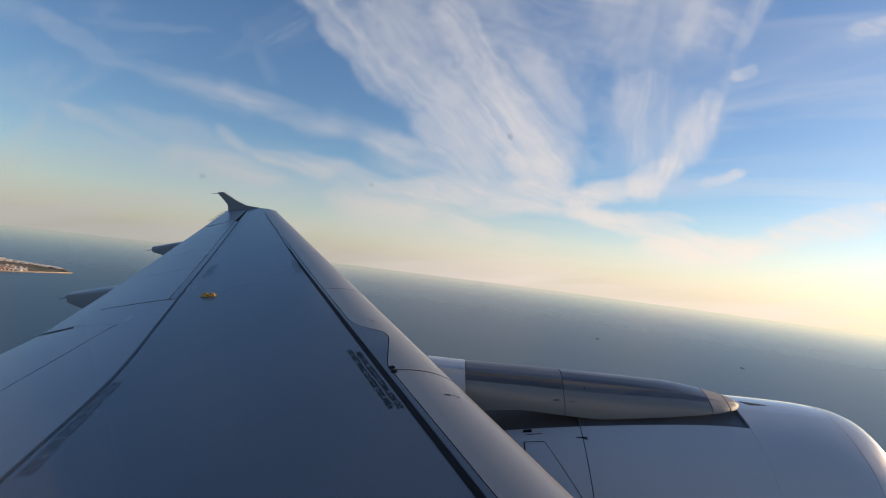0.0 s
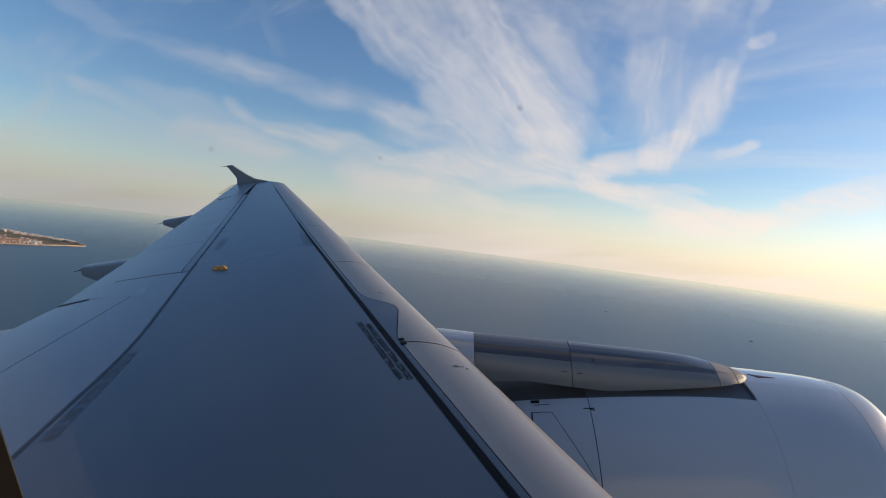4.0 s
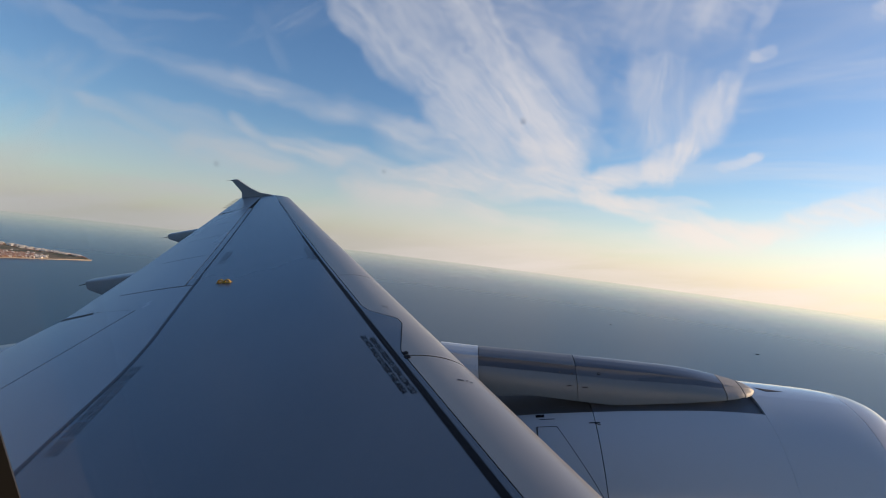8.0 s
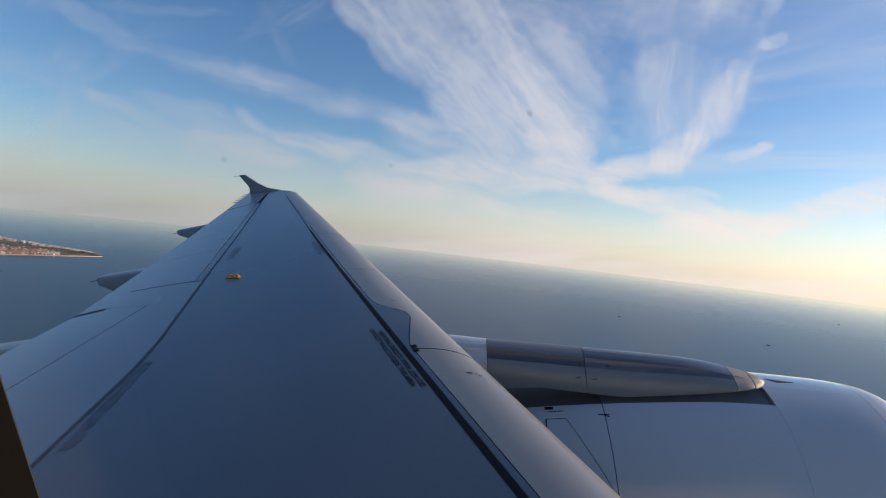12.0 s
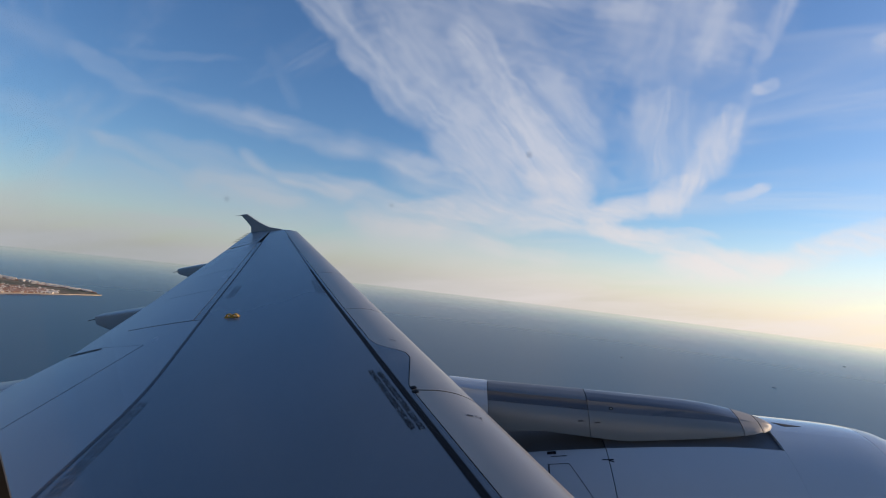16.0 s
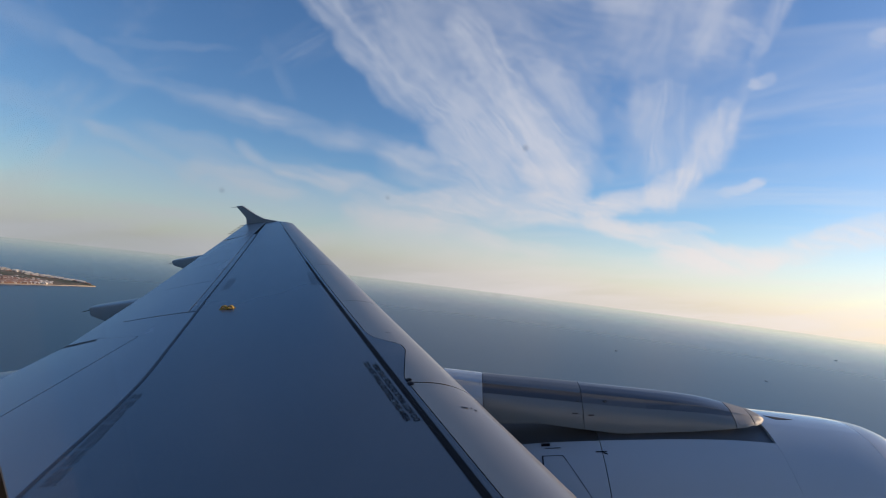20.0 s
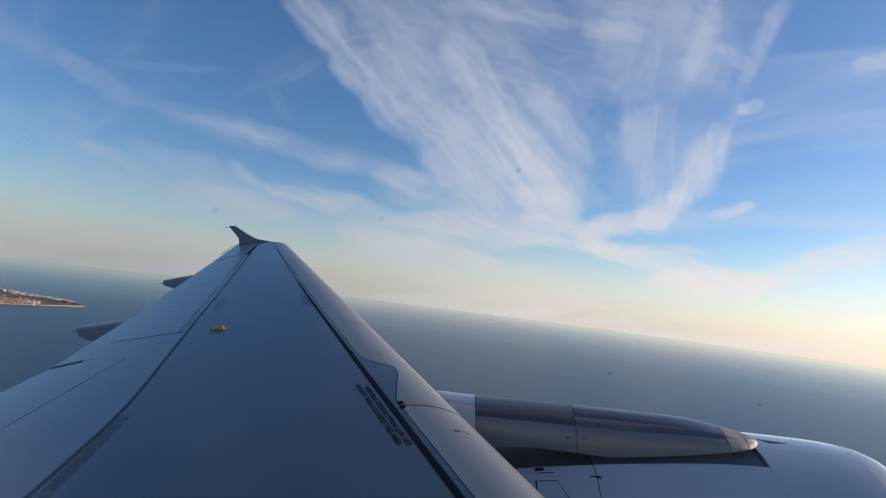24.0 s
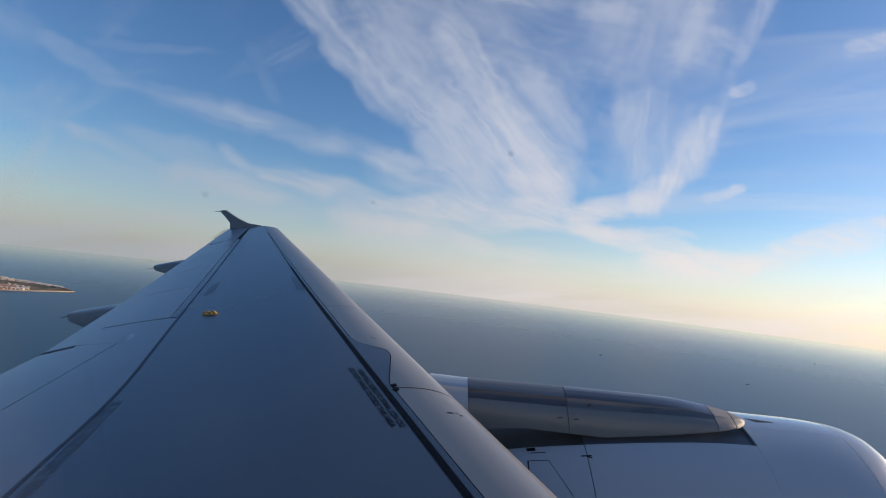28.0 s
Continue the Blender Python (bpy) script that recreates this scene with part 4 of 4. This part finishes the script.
def build_rivets():
    """Rows of small rivets along the pylon's panel joints."""
    spots = []
    for x in (-1.81, -1.755):
        spots += [(x, f) for f in (0.25, 0.4, 0.7, 0.85)]
    for k in range(24):
        spots.append((-1.74 + k * 0.037, 0.655))
    bm = bmesh.new()
    for x, f in spots:
        side = pylon_ring(x)
        q = f * 9
        i = int(q)
        (d0, z0), (d1, z1) = side[i], side[i + 1]
        d, z = d0 + (d1 - d0) * (q - i), z0 + (z1 - z0) * (q - i)
        bmesh.ops.create_icosphere(bm, subdivisions=1, radius=0.0038, matrix=Matrix.Translation((x, ENG_Y - d, z)))
    ob = part("rivet", bm, LINE_PAINT, pylon)
    tagged(ob, "rows of small dark rivets", kind="stuff")


build_rivets()
for x in (-0.945, -0.80):
    bm = bmesh.new()
    at = on_pylon(x, 8.4)
    box_bm(bm, at + Vector((0, -0.001, 0)), (0.05, 0.006, 0.010), bevel=0.001)
    part("stencil_mark", bm, DARK_GAP, pylon)
for dx, dz in ((0, 0), (0.03, -0.05)):
    bm = bmesh.new()
    box_bm(bm, (-1.95 + dx, ENG_Y - 0.262, -0.27 + dz), (0.045, 0.008, 0.04), bevel=0.002)
    part("slot", bm, LINE_PAINT, pylon)


# ---------------------------------------------------------------- fuselage round the camera
def build_fuselage():
    cy, cz, n = -0.13, 2.02, 96
    win = (-1.86, -1.42, 1.74, 2.32)
    xs = [-7.5, -4.0, win[0], win[1], 1.0, 4.5]
    angs = sorted([2 * math.pi * k / n for k in range(n)] + [math.asin((win[2] - cz) / 1.975) % (2 * math.pi), math.asin((win[3] - cz) / 1.975)])
    verts, faces = [], []
    for r in (1.975, 1.93):
        for x in xs:
            for a in angs:
                verts.append((x, cy + r * math.cos(a), cz + r * math.sin(a)))
    m = len(angs)
    k = len(xs) * m
    for i in range(len(xs) - 1):
        for j in range(m):
            j2 = (j + 1) % m
            z = cz + 1.975 * math.sin((angs[j] + (angs[j2] + (2 * math.pi if j2 == 0 else 0))) / 2)
            if i == 2 and win[2] < z < win[3] and math.cos(angs[j]) > 0:
                continue
            a, b = i * m + j, i * m + j2
            faces.append((a, b, b + m, a + m))
            faces.append((k + a, k + a + m, k + b + m, k + b))
    ob = mesh_object("fuselage", verts, faces, WHITE_SKIN, airliner, "white painted fuselage wall")
    for x in (-7.5, 4.5):
        ring = [(x, cy + 1.975 * math.cos(a), cz + 1.975 * math.sin(a)) for a in angs]
        mesh_object("bulkhead", ring + [(x, cy, cz)], [(j, (j + 1) % m, m) for j in range(m)], LINER, ob, smooth=False)
    # window surround: from the square cut to the rounded opening
    outer, inner = [], []
    x0, x1, z0, z1, rad = -1.7465, -1.49, 1.85, 2.22, 0.09
    for q in range(4):
        sx, sz = ((1, 1), (-1, 1), (-1, -1), (1, -1))[q]
        for i in range(8):
            a = math.pi / 2 * (q + i / 7)
            cx, czz = (x1 - rad if sx > 0 else x0 + rad), (z1 - rad if sz > 0 else z0 + rad)
            inner.append((cx + rad * math.cos(a), czz + rad * math.sin(a)))
            ca, sa = math.cos(a), math.sin(a)
            s = max(abs(ca), abs(sa))
            outer.append(((win[0] + win[1]) / 2 + 0.225 * ca / s, (win[2] + win[3]) / 2 + 0.295 * sa / s))
    rings = [[(x, 1.79, z) for x, z in outer], [(x + (x - -1.62) * 0.22, 1.79, z + (z - 2.03) * 0.12) for x, z in inner], [(x, 1.806, z) for x, z in inner],
             [(x + (x - -1.62) * 0.9, 1.842, z + (z - 2.03) * 0.45) for x, z in inner], [(x, 1.842, z) for x, z in outer]]
    v, f = loft(rings, caps=False)
    mesh_object("window_surround", v, f, LINER, ob, "moulded cabin window surround")
    seal = [[(x + (x - -1.62) * 0.20, 1.788, z + (z - 2.03) * 0.11) for x, z in inner], [(x - (x - -1.62) * 0.006, 1.8055, z - (z - 2.03) * 0.006) for x, z in inner],
            [(x + (x - -1.62) * 0.05, 1.812, z + (z - 2.03) * 0.03) for x, z in inner]]
    v, f = loft(seal, caps=False)
    mesh_object("window_seal", v, f, RUBBER, ob, "black rubber window seal")


build_fuselage()


def build_root_fairing():
    """Fillet between the fuselage and the wing root."""
    rings = []
    for x, k in ((-7.4, 0.25), (-6.9, 0.7), (-6.2, 1.0), (-4.5, 1.0), (-2.0, 1.0), (-0.4, 1.0), (0.5, 0.85), (1.1, 0.5), (1.6, 0.15)):
        out = [(1.58, 1.0), (1.62, 0.62), (1.69, 0.36), (1.80, 0.16), (1.97, 0.05), (2.25, 0.015)]
        out = [(1.50 + (d - 1.50) * k, z) for d, z in out]
        drop = -0.75 if -6.5 < x < 0.6 else -0.45
        rings.append([(x, d, z) for d, z in out] + [(x, 1.50 + 0.6 * k, drop * 0.5), (x, 1.2, drop), (x, 0.0, drop - 0.1), (x, 0.0, 1.0)])
    v, f = loft(rings)
    mesh_object("root_fairing", v, f, WHITE_SKIN, airliner, "smooth white wing root fairing")


build_root_fairing()


# ---------------------------------------------------------------- window pane
def pane_material():
    """Clear acrylic with a faint film and a few specks of dirt."""
    m = bpy.data.materials.new("window_acrylic")
    m.use_nodes = True
    g = Nodes(m.node_tree)
    at = g.node("ShaderNodeTexCoord").outputs["Object"]
    speck = None
    for x, z, r, dark in ((-1.6436, 2.0198, 0.0009, 0.30), (-1.7024, 2.0155, 0.0010, 0.16), (-1.6700, 2.0122, 0.0007, 0.18), (-1.6500, 1.9918, 0.0011, 0.10)):
        off = g.node("ShaderNodeVectorMath", operation="DISTANCE")
        g.put(off.inputs[0], at)
        off.inputs[1].default_value = (x, 1.822, z)
        ragged = g.add(off.outputs["Value"], g.mul(g.sub(g.noise(at, 1400.0, 2.0), 0.5), r * 0.8))
        spot = g.step(ragged, 0.0, r, dark * 0.40, 0.0)
        speck = spot if speck is None else g.math("MAXIMUM", speck, spot)
    clear, dust, gloss = g.node("ShaderNodeBsdfTransparent"), g.node("ShaderNodeBsdfDiffuse"), g.node("ShaderNodeBsdfGlossy")
    dust.inputs[0].default_value = (0.18, 0.18, 0.18, 1)
    gloss.inputs["Roughness"].default_value = 0.02
    first, second = g.node("ShaderNodeMixShader"), g.node("ShaderNodeMixShader")
    g.put(first.inputs[0], speck)
    g.tree.links.new(clear.outputs[0], first.inputs[1])
    g.tree.links.new(dust.outputs[0], first.inputs[2])
    second.inputs[0].default_value = 0.012
    g.tree.links.new(first.outputs[0], second.inputs[1])
    g.tree.links.new(gloss.outputs[0], second.inputs[2])
    g.tree.links.new(second.outputs[0], g.node("ShaderNodeOutputMaterial").inputs[0])
    return m


ring = []
for q in range(40):
    a = 2 * math.pi * q / 40
    ring.append((-1.62 + 0.150 * math.copysign(abs(math.cos(a)) ** 0.6, math.cos(a)), 2.03 + 0.205 * math.copysign(abs(math.sin(a)) ** 0.6, math.sin(a))))
pane = mesh_object("window_pane", *loft([[(x, 1.822, z) for x, z in ring]]), pane_material(), bpy.data.objects["fuselage"], "clear acrylic pane with specks of dirt", smooth=False)
pane.visible_shadow = False
